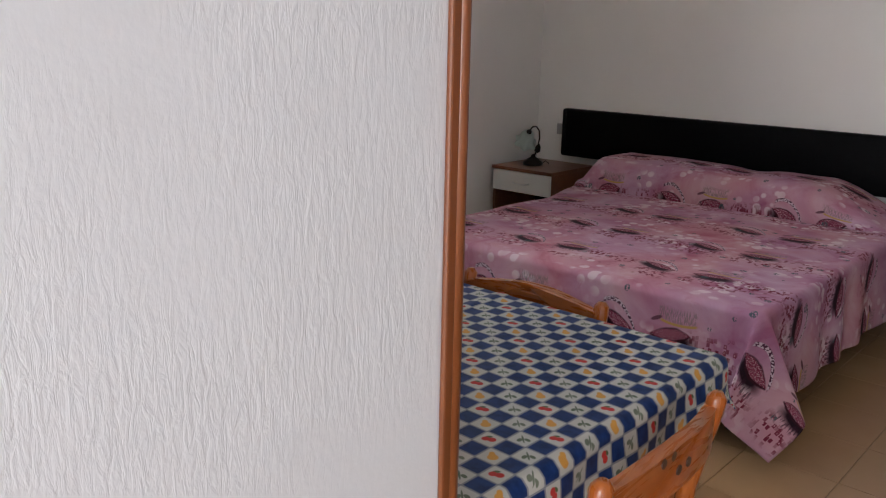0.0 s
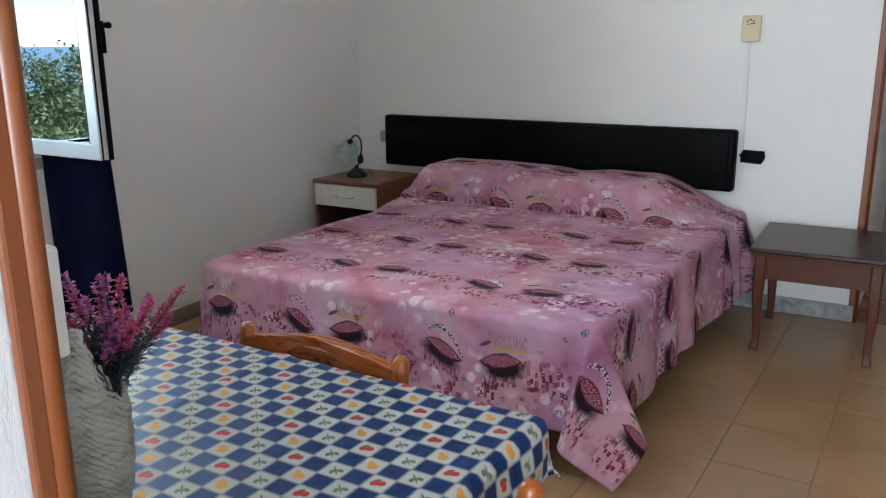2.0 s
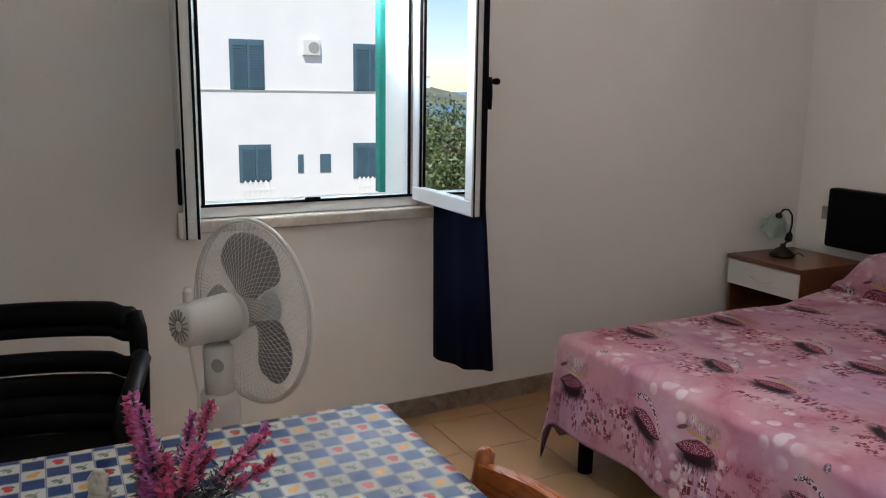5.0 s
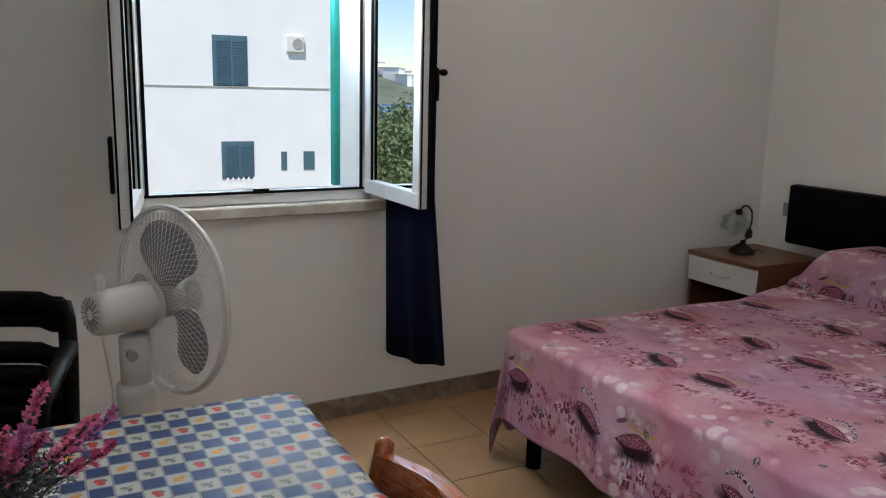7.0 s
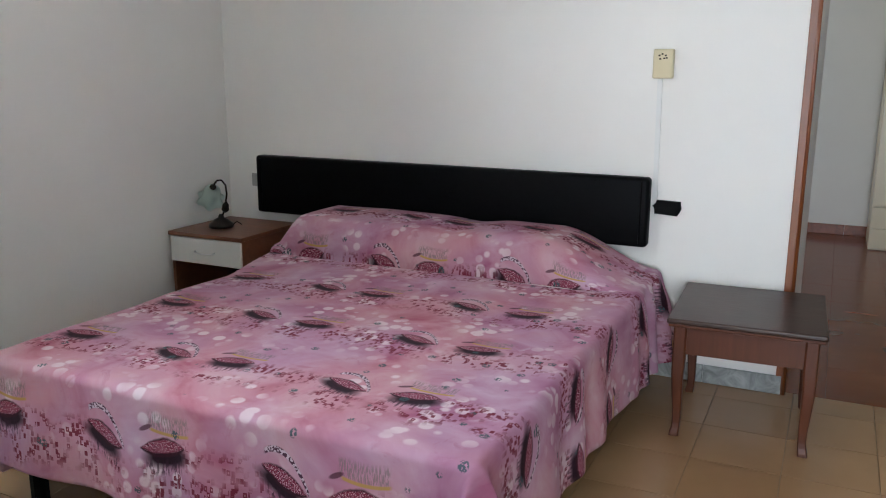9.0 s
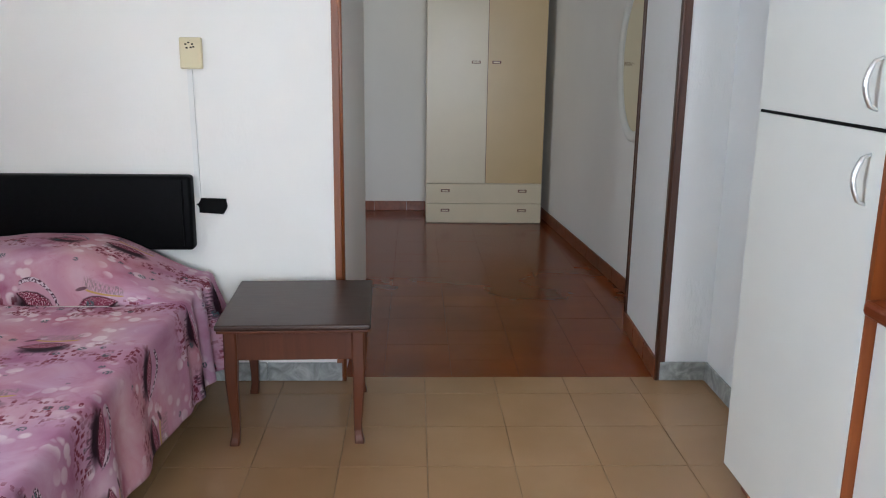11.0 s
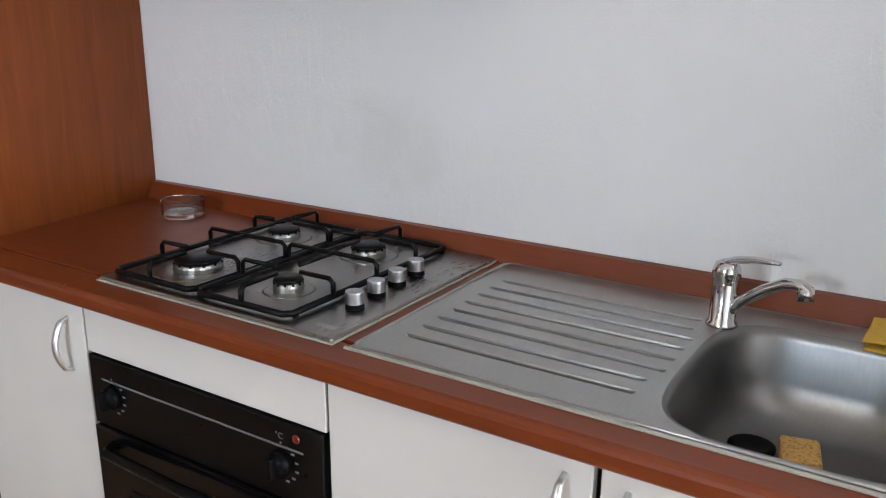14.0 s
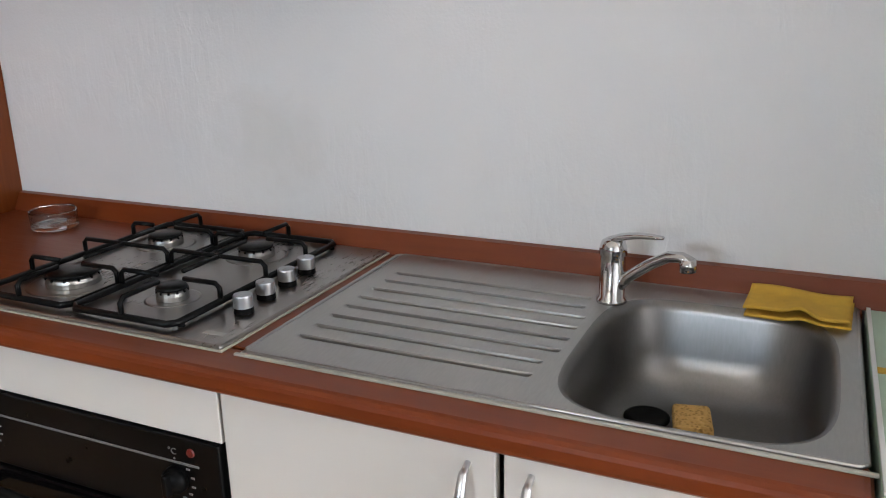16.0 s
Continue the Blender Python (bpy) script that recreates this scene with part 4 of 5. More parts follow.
for a, b in zip(rings, rings[1:]):
    for i in range(nv_):
        bm.faces.new((a[i], a[(i + 1) % nv_], b[(i + 1) % nv_], b[i]))
bm.faces.new(rings[0][::-1])
vs_ = part("vessel", bm, CERAMIC, vase, smooth=True)
md = vs_.modifiers.new("thickness", 'SOLIDIFY')
md.thickness, md.offset = 0.006, -1

rng = random.Random(4)
bunch = thing("heather_bunch", "artificial pink and mauve heather sprigs in the vase", "flowers", Matrix.Translation(VB))
for s in range(22):
    a = rng.uniform(0, 2 * math.pi)
    lean = rng.uniform(0.03, 0.125)
    rs = max(0.0, math.cos(a) * 0.78 + math.sin(a) * 0.63)
    lean *= 1 - 0.35 * rs
    ht = rng.uniform(0.25, 0.35) - lean * 0.6 - 0.05 * rs
    p0, p1 = Vector((0, 0.006, 0.10)), Vector((math.cos(a) * lean * 1.2 - 0.01, max(-0.02, math.sin(a) * lean * 1.2) + 0.025, ht))
    pm = p0.lerp(p1, 0.45) + Vector((0, 0.012, 0.03))
    line = [p0, pm, p1]
    bms, bmb = tube(line, 0.0016, 5), bmesh.new()
    for q in range(190):
        f = rng.uniform(0.35, 1.0)
        c = p0.lerp(pm, f / 0.55) if f < 0.55 else pm.lerp(p1, (f - 0.55) / 0.45)
        bloom = f > 0.66
        b, r = (bmb, 0.0125 * (1.2 - f * 0.8)) if bloom else (bms, 0.015)
        d = Vector((rng.gauss(0, 1), rng.gauss(0, 1), rng.gauss(0.5, 0.6))).normalized()
        o = c + d * r * rng.uniform(0.2, 1)
        side = d.cross(Vector((0.3, 0.2, 1))).normalized() * (0.0036 if bloom else 0.0014)
        tip = o + d * (0.006 if bloom else 0.010)
        w = d.cross(side).normalized() * 0.0015
        vv = [b.verts.new(o - side), b.verts.new(o + w), b.verts.new(o + side), b.verts.new(tip)]
        b.faces.new((vv[0], vv[1], vv[3])), b.faces.new((vv[1], vv[2], vv[3])), b.faces.new((vv[0], vv[3], vv[2]))
    sprig = part("stem", bms, STALK, bunch)
    part("bloom", bmb, BLOOM if s % 3 else BLOOM2, sprig)

cable = thing("white_cable", "white plastic cable lying on the tablecloth", "cable", pose(2.23, -3.74, TZ + 0.0135))
part("lead", tube([(-0.10, 0.02, 0), (-0.04, 0.03, 0.0), (0.0, 0.02, 0.004), (0.035, 0.0, 0.0), (0.06, -0.03, 0)], 0.004, 8), PLASTIC, cable, smooth=True)

# switch box on the stub wall
sb = thing("switch_box", "white surface mounted switch box on the wall", "switch")
part("housing", bbox((2.640, -3.9345, 1.10), (2.705, -3.868, 1.185), 0.004), PVC, sb)
part("rocker", bbox((2.655, -3.868, 1.12), (2.69, -3.863, 1.165), 0.002), PLASTIC, sb)

# pedestal fan
FD = Vector((-0.407, 0.913, -0.02)).normalized()
FC = Vector((1.388, -3.300, 0.862))
fan = thing("pedestal_fan", "white pedestal fan with smoky grey blades", "fan", pose(0, 0, 0))
fx = FC - FD * 0.09
part("base", lathe([(0.20, 0.0), (0.20, 0.018), (0.17, 0.03), (0.05, 0.042), (0.032, 0.07), (0.03, 0.10)], 32, pose(fx.x, fx.y, 0)), PLASTIC, fan, smooth=True)
part("pole", tube([(fx.x, fx.y, 0.08), (fx.x, fx.y, 0.58)], 0.017, 14), PLASTIC, fan, smooth=True)
part("control_box", bbox((fx.x - 0.045, fx.y - 0.04, 0.56), (fx.x + 0.045, fx.y + 0.04, 0.70), 0.02, 3), PLASTIC, fan, smooth=True)
part("neck", tube([(fx.x, fx.y, 0.68), (fx.x, fx.y, 0.80)], 0.032, 14), PLASTIC, fan, smooth=True)
part("tilt_knob", lathe([(0.012, 0), (0.012, 0.02)], 12, pose(fx.x + 0.03, fx.y - 0.01, 0.77, 0, 90, 0)), GREYPL, fan)
FM = Matrix.Translation(FC) @ FD.to_track_quat('Z', 'Y').to_matrix().to_4x4()
mt = part("motor_housing", lathe([(0.001, -0.184), (0.036, -0.184), (0.044, -0.178), (0.047, -0.163), (0.049, -0.12), (0.052, -0.06), (0.050, -0.042), (0.03, -0.04)], 28, FM), PLASTIC, fan, smooth=True)
for i in range(16):
    a = 2 * math.pi * i / 16
    part("vent_slot", bbox((0.012, -0.0016, -0.1855), (0.036, 0.0016, -0.1835), m=FM @ Matrix.Rotation(a, 4, 'Z')), GREYPL, mt)
part("oscillation_pin", lathe([(0.010, 0.0), (0.010, 0.022), (0.006, 0.03)], 12, Matrix.Translation(FC - FD * 0.16) @ pose(0, 0, 0.05)), PLASTIC, fan)
part("hub", lathe([(0.001, 0.035), (0.022, 0.03), (0.034, 0.012), (0.036, -0.03), (0.02, -0.035)], 20, FM), GREYPL, fan, smooth=True)


def blade(a, b):
    th, r = radians(-46 + 92 * a), 0.03 + 0.152 * b
    bulge = math.sin(math.pi * min(1, 0.25 + 0.62 * b)) ** 0.6
    t2 = th * (0.55 + 0.65 * b) * bulge
    rr = r * (1 - 0.16 * (abs(2 * a - 1) ** 3) * b)
    return FM @ Vector((rr * math.cos(t2), rr * math.sin(t2), -0.012 + 0.03 * (a - 0.5)))


for ang in (98, 218, 338):
    rot = FM @ Matrix.Rotation(radians(ang), 4, 'Z') @ FM.inverted()
    bl = part("blade", grid(12, 10, lambda a, b: rot @ blade(a, b)), BLADE, fan, smooth=True)
    md = bl.modifiers.new("thickness", 'SOLIDIFY')
    md.thickness = 0.002


def guard_shape(r):
    q = min(1, r / 0.205)
    return 0.052 * (1 - q ** 3.2)


for name, sgn, off in (("front_guard", 1, 0.008), ("rear_guard", -1, -0.008)):
    bm = bmesh.new()
    for i in range(76):
        for tw in (0.9, -0.9):
            pts = []
            for j in range(8):
                r = 0.035 + 0.170 * j / 7
                a = 2 * math.pi * i / 76 + tw * (j / 7) ** 0.8
                pts.append(FM @ Vector((r * math.cos(a), r * math.sin(a), sgn * guard_shape(r) + off)))
            tube(pts, 0.00055, 3, bm=bm)
    for r in (0.04, 0.205):
        tube([FM @ Vector((r * math.cos(2 * math.pi * i / 40), r * math.sin(2 * math.pi * i / 40), sgn * guard_shape(r) + off)) for i in range(40)], 0.0022 if r > 0.2 else 0.0007, 5, True, bm)
    gd = part(name, bm, PLASTIC, fan, "white diamond mesh guard")
    gd["kind"] = "stuff"
part("guard_badge", lathe([(0.038, 0.0), (0.036, 0.006), (0.001, 0.009)], 24, FM @ pose(0, 0, 0.058)), PLASTIC, fan)
part("guard_rim", tube([FM @ Vector((0.207 * math.cos(2 * math.pi * i / 48), 0.207 * math.sin(2 * math.pi * i / 48), 0)) for i in range(48)], 0.006, 8, True), PLASTIC, fan, smooth=True)
part("cord", tube([FC - FD * 0.16 + Vector((0, 0, -0.05)), Vector((fx.x + 0.03, fx.y - 0.05, 0.70)), Vector((fx.x + 0.02, fx.y - 0.06, 0.4)), Vector((fx.x + 0.08, fx.y - 0.1, 0.05)), Vector((fx.x + 0.25, fx.y - 0.25, 0.004))], 0.0035, 6), PLASTIC, fan)


def garden_chair(m):
    """Moulded black plastic armchair; it faces local +x."""
    c = thing("armchair", "black moulded plastic armchair with slotted back", "chair", m)
    w = 0.245
    part("seat", bbox((-0.18, -0.21, 0.40), (0.22, 0.21, 0.425), 0.012, 3), BLACKPL, c)
    for z, x, t in ((0.733, -0.272, 0.025), (0.688, -0.260, 0.011), (0.606, -0.240, 0.021), (0.540, -0.226, 0.024), (0.490, -0.214, 0.024), (0.445, -0.204, 0.022)):
        part("back_slat", tube([(x + 0.05 * (abs(s) / w) ** 2, s, z - (0.012 if abs(s) > 0.2 else 0)) for s in [w * (i / 8 - 1) for i in range(17)]], t, 8, flat=1.5), BLACKPL, c, smooth=True)
    for s in (-1, 1):
        part("back_post", tube([(-0.222, s * w, 0.735), (-0.20, s * (w + 0.012), 0.70), (-0.185, s * (w + 0.015), 0.6), (-0.17, s * (w + 0.01), 0.42)], 0.024, 8, flat=1.4), BLACKPL, c, smooth=True)
        part("arm", tube([(-0.19, s * (w + 0.015), 0.63), (-0.1, s * (w + 0.03), 0.645), (0.1, s * (w + 0.03), 0.64), (0.2, s * (w + 0.015), 0.60), (0.215, s * (w + 0.005), 0.5), (0.215, s * w, 0.42)], 0.024, 8, flat=0.8), BLACKPL, c, smooth=True)
        part("front_leg", tube([(0.205, s * 0.225, 0.43), (0.235, s * 0.25, 0)], 0.026, 8), BLACKPL, c, smooth=True)
        part("back_leg", tube([(-0.165, s * 0.23, 0.43), (-0.24, s * 0.25, 0)], 0.026, 8), BLACKPL, c, smooth=True)
    return c


garden_chair(pose(1.00, -3.785, 0, 0, 0, -12))


# ---- hall ----
wr = thing("wardrobe", "ivory lacquered two-door wardrobe with two drawers below", "wardrobe", pose(3.368, 3.388, 0))
WW, WH = 0.963, 2.15
part("carcass", bbox((0.003, 0.018, 0.0), (WW - 0.003, 0.55, WH), 0.002), IVORY, wr)
for i, (a, b, m_) in enumerate(((0.002, 0.488, IVORY), (0.492, WW - 0.002, TANDOOR))):
    d = part("door", bbox((a, 0.0, 0.338), (b, 0.018, WH - 0.01), 0.002), m_, wr, "tan lacquered door" if i else "ivory lacquered door")
    hx = 0.395 if i == 0 else 0.56
    part("handle", bbox((hx - 0.036, -0.006, 1.305), (hx + 0.036, 0.001, 1.328), 0.003), WALNUT, d, "brown recessed pull")
    part("handle_inset", bbox((hx - 0.026, -0.0075, 1.311), (hx + 0.026, -0.004, 1.322), 0.001), IVORY, d)
for z0, z1 in ((0.010, 0.165), (0.172, 0.332)):
    d = part("drawer", bbox((0.002, -0.002, z0), (WW - 0.002, 0.016, z1), 0.002), IVORY, wr)
    for hx in (0.16, 0.80):
        part("handle", bbox((hx - 0.036, -0.008, (z0 + z1) / 2 + 0.01), (hx + 0.036, -0.001, (z0 + z1) / 2 + 0.034), 0.003), WALNUT, d, "brown recessed pull")
        part("handle_inset", bbox((hx - 0.026, -0.0095, (z0 + z1) / 2 + 0.016), (hx + 0.026, -0.006, (z0 + z1) / 2 + 0.028), 0.001), IVORY, d)
part("edge_line", bbox((0.486, 0.004, 0.34), (0.494, 0.0185, WH - 0.012)), WALNUT, wr)

MM = pose(4.585, 0.69, 0, 0, 0, 3.95) @ pose(-0.001, 0.68, 1.36, 0, -90, 0)
mr = thing("wall_mirror", "oval wall mirror in a white moulded frame", "mirror", MM)
n = 56
bm = bmesh.new()
rr = []
for w, d in ((0.0, 0.0), (0.0, 0.022), (0.02, 0.03), (0.045, 0.024), (0.06, 0.012), (0.06, 0.0)):
    rr.append([bm.verts.new(((0.46 - w) * math.cos(2 * math.pi * i / n), (0.335 - w) * math.sin(2 * math.pi * i / n), d)) for i in range(n)])
for a, b in zip(rr, rr[1:]):
    for i in range(n):
        bm.faces.new((a[i], a[(i + 1) % n], b[(i + 1) % n], b[i]))
part("frame", bm, LAMINATE, mr, smooth=True)
bm = bmesh.new()
lo = [bm.verts.new((0.405 * math.cos(2 * math.pi * i / n), 0.28 * math.sin(2 * math.pi * i / n), 0.004)) for i in range(n)]
hi = [bm.verts.new((0.405 * math.cos(2 * math.pi * i / n), 0.28 * math.sin(2 * math.pi * i / n), 0.010)) for i in range(n)]
bm.faces.new(lo[::-1]), bm.faces.new(hi)
for i in range(n):
    bm.faces.new((lo[i], lo[(i + 1) % n], hi[(i + 1) % n], hi[i]))
part("mirror_glass", bm, MIRROR, mr, "silvered glass")

# ---- kitchen ----
KX, KF, CZ = 4.312, 4.270, 0.865


def bow_handle(parent, x, y, z0, z1):
    """A chrome bow handle that stands upright on a door facing -x."""
    h = z1 - z0
    pts = [(x + 0.002, y, z1), (x - 0.014, y, z1 - 0.006)]
    pts += [(x - 0.018 - 0.016 * math.sin(math.pi * i / 8), y, z1 - 0.008 - (h - 0.016) * i / 8) for i in range(9)]
    pts += [(x - 0.014, y, z0 + 0.006), (x + 0.002, y, z0)]
    part("handle", tube(pts, 0.0065, 8, taper=lambda s: 0.75 + 0.45 * math.sin(math.pi * s), flat=0.8), SATIN, parent, "satin metal bow handle", True)


tu = thing("tall_cabinet", "tall white kitchen cabinet with cherry side panel", "cabinet")
part("body", bbox((4.304, -1.525, 0.095), (4.895, -0.930, 2.25), 0.001), LAMINATE, tu)
d = part("door", bbox((4.285, -1.611, 0.095), (4.3035, -0.927, 1.229), 0.002), LAMINATE, tu)
bow_handle(d, 4.285, -1.552, 1.064, 1.178)
d = part("door", bbox((4.285, -1.611, 1.238), (4.3035, -0.927, 2.25), 0.002), LAMINATE, tu)
bow_handle(d, 4.285, -1.552, 1.275, 1.389)
part("door_gap", bbox((4.290, -1.610, 1.229), (4.3038, -0.928, 1.238)), BLACKPL, tu)
bm = bmesh.new()
fp = [(4.282, -1.6125), (4.282, -1.631), (4.898, -1.552), (4.898, -1.533)]
lo, hi = [bm.verts.new((x, y, 0.83)) for x, y in fp], [bm.verts.new((x, y, 2.25)) for x, y in fp]
bm.faces.new(lo), bm.faces.new(hi)
for i in range(4):
    bm.faces.new((lo[i], lo[(i + 1) % 4], hi[(i + 1) % 4], hi[i]))
part("lower_side", bbox((4.2855, -1.6165, 0.0), (4.895, -1.6125, 0.826), 0.001), CHERRY, tu, "cherry wood side panel")
part("side_panel", bm, CHERRY, tu, "cherry wood side panel")
part("plinth", bbox((4.350, -1.62, 0.0), (4.375, -0.93, 0.095)), CHERRYTOP, tu, "cherry plinth")


def base_unit(name, label, y0, y1):
    u = thing(name, label, "cabinet", I4, "kitchen base units")
    part("carcass", bbox((KX + 0.019, y0 + 0.002, 0.10), (4.895, y1 - 0.002, 0.70), 0.001), LAMINATE, u)
    part("plinth", bbox((KX + 0.06, y0 + 0.002, 0.0), (KX + 0.078, y1 - 0.002, 0.10)), CHERRYTOP, u)
    return u


u = base_unit("base_cabinet", "white base cabinet with one door and bow handle", -2.043, -1.642)
d = part("door", bbox((KX, -2.041, 0.115), (KX + 0.018, -1.619, 0.822), 0.002), LAMINATE, u)
bow_handle(d, KX, -1.99, 0.662, 0.776)
u = base_unit("oven_housing", "white oven housing unit with plain fascia", -2.662, -2.045)
part("fascia", bbox((KX, -2.660, 0.717), (KX + 0.018, -2.047, 0.822), 0.002), LAMINATE, u)
ov = thing("oven", "black built-in oven with two knobs and a red indicator", "oven")
part("control_panel", bbox((KX - 0.004, -2.654, 0.565), (KX + 0.018, -2.051, 0.713), 0.003), ENAMEL, ov)
dd = part("oven_door", bbox((KX - 0.008, -2.654, 0.130), (KX + 0.018, -2.051, 0.560), 0.004), OVENGLASS, ov, "black glass oven door")
part("window", bbox((KX - 0.010, -2.55, 0.20), (KX - 0.0075, -2.15, 0.44), 0.001), ENAMEL, dd)
part("handle", tube([(KX - 0.006, -2.60, 0.525), (KX - 0.036, -2.58, 0.528), (KX - 0.045, -2.35, 0.528), (KX - 0.036, -2.12, 0.528), (KX - 0.006, -2.10, 0.525)], 0.011, 8), BLACKPL, dd, smooth=True)
part("panel_line", bbox((KX - 0.0055, -2.612, 0.6655), (KX - 0.0035, -2.088, 0.6690)), GREYMARK, ov)
for y in (-2.118, -2.563):
    kb = part("knob", lathe([(0.024, 0.0), (0.023, 0.012), (0.018, 0.016), (0.016, 0.020)], 20, pose(KX - 0.004, y, 0.636, 0, -90, 0)), BLACKPL, ov, smooth=True)
    part("knob_grip", bbox((KX - 0.036, y - 0.005, 0.616), (KX - 0.018, y + 0.005, 0.656), 0.003), BLACKPL, kb)
    for i in range(6):
        a = radians(-70 + 28 * i)
        part("scale_mark", bbox((KX - 0.0055, y - 0.034 * math.cos(a) - 0.004, 0.636 - 0.034 * math.sin(a) - 0.0015), (KX - 0.0035, y - 0.034 * math.cos(a) + 0.003, 0.636 - 0.034 * math.sin(a) + 0.0015)), GREYMARK, ov)
    part("pointer_mark", bbox((KX - 0.0055, y - 0.0015, 0.672), (KX - 0.0035, y + 0.0015, 0.675)), GREYMARK, ov)
part("indicator", lathe([(0.008, 0.0), (0.007, 0.003), (0.001, 0.004)], 14, pose(KX - 0.004, -2.598, 0.690, 0, -90, 0)), RED, ov, "red indicator lens")
tx = bpy.data.curves.new("dial_sign", 'FONT')
tx.body, tx.size, tx.extrude = "\u00b0C", 0.016, 0.0004
tmo = new("dial_sign", tx)
tmo.data.materials.append(GREYMARK)
tmo.parent = ov
tmo.matrix_world = Matrix.Translation((KX - 0.0048, -2.551, 0.681)) @ Euler((radians(90), 0, radians(-90))).to_matrix().to_4x4()
for nm, y0, y1, hy in (("sink_cabinet", -3.113, -2.664, -3.072), ("sink_cabinet", -3.535, -3.120, -3.160)):
    u = base_unit(nm, "white base cabinet under the sink with one door", y0, y1)
    d = part("door", bbox((KX, y0 + 0.002, 0.115), (KX + 0.018, y1 - 0.002, 0.822), 0.002), LAMINATE, u)
    bow_handle(d, KX, hy, 0.668, 0.783)

BOWL = (4.562, -3.330)
wt = thing("worktop", "cherry laminate worktop with rounded front edge", "worktop")
part("worktop_board", bbox((4.3565, -2.052, 0.827), (4.899, -1.622, CZ), 0.001, 1), CHERRYTOP, wt)
part("worktop_board", bbox((KF + 0.02, -1.623, 0.827), (4.899, -1.50, CZ - 0.0004)), CHERRYTOP, wt)
part("worktop_board", bbox((KF, -3.542, 0.827), (4.356, -1.622, CZ), 0.012, 3), CHERRYTOP, wt)
part("worktop_board", bbox((4.3565, -2.705, 0.827), (4.899, -2.053, CZ), 0.001, 1), CHERRYTOP, wt)
part("worktop_board", bbox((4.842, -3.542, 0.827), (4.899, -2.7055, CZ), 0.001, 1), CHERRYTOP, wt)
part("joint_strip", bbox((KF + 0.004, -2.0535, CZ - 0.006), (4.33, -2.0510, CZ + 0.0006)), TRIMWOOD, wt)
bm = bmesh.new()
sec = [(4.899, CZ), (4.862, CZ), (4.874, CZ + 0.022), (4.884, CZ + 0.042), (4.899, CZ + 0.044)]
e0, e1 = [bm.verts.new((x, -1.556, z)) for x, z in sec], [bm.verts.new((x, -3.80, z)) for x, z in sec]
bm.faces.new(e0), bm.faces.new(e1[::-1])
for i in range(5):
    bm.faces.new((e0[i], e1[i], e1[(i + 1) % 5], e0[(i + 1) % 5]))
part("upstand", bm, CHERRYTOP, wt, "cherry upstand along the wall")

# gas hob
hob = thing("gas_hob", "stainless steel four-burner gas hob with black pan supports", "hob")
part("tray", bbox((4.330, -2.662, CZ + 0.0005), (4.860, -2.083, CZ + 0.009), 0.004, 2), HOBSTEEL, hob)
part("seal", bbox((4.326, -2.666, CZ), (4.864, -2.079, CZ + 0.003), 0.001), SEAL, hob, "dull silicone seal")
part("name_mark", bbox((4.362, -2.640, CZ + 0.009), (4.374, -2.600, CZ + 0.0097)), GREYPL, hob)
for x, y, r in ((4.469, -2.206, 0.048), (4.731, -2.190, 0.036), (4.729, -2.430, 0.036), (4.470, -2.444, 0.028)):
    z = CZ + 0.009
    part("pan_recess", lathe([(r * 1.75, 0.0), (r * 1.6, 0.0012), (r * 1.15, 0.0006)], 28, pose(x, y, z)), HOBSTEEL, hob, smooth=True)
    br = part("burner", lathe([(r * 1.02, 0.001), (r * 1.02, 0.010), (r * 0.98, 0.016), (r * 0.9, 0.018)], 28, pose(x, y, z)), STEEL, hob)
    part("burner_cap", lathe([(r * 0.9, 0.018), (r * 0.97, 0.019), (r * 0.97, 0.023), (r * 0.85, 0.0265), (r * 0.2, 0.028)], 28, pose(x, y, z)), ENAMEL, br, smooth=True)
    for i in range(12):
        a = 2 * math.pi * i / 12
        part("flame_slot", bbox((r * 0.95, -0.002, 0.0145), (r * 1.025, 0.002, 0.0185), m=pose(x, y, z) @ Matrix.Rotation(a, 4, 'Z')), ENAMEL, br)
for x, ky in ((4.461, -2.605), (4.531, -2.599), (4.603, -2.593), (4.675, -2.587)):
    kb = part("knob", lathe([(0.0165, 0.010), (0.0165, 0.029), (0.0158, 0.0315), (0.001, 0.032)], 36, pose(x, ky, CZ + 0.009)), KNOBMETAL, hob, "dull metal control knob")
    part("knob_base", lathe([(0.017, 0.0), (0.0165, 0.0105)], 20, pose(x, ky, CZ + 0.009)), BLACKPL, kb)
    part("knob_pointer", bbox((x - 0.011, ky - 0.0012, CZ + 0.0408), (x - 0.003, ky + 0.0012, CZ + 0.0414)), GREYPL, kb)


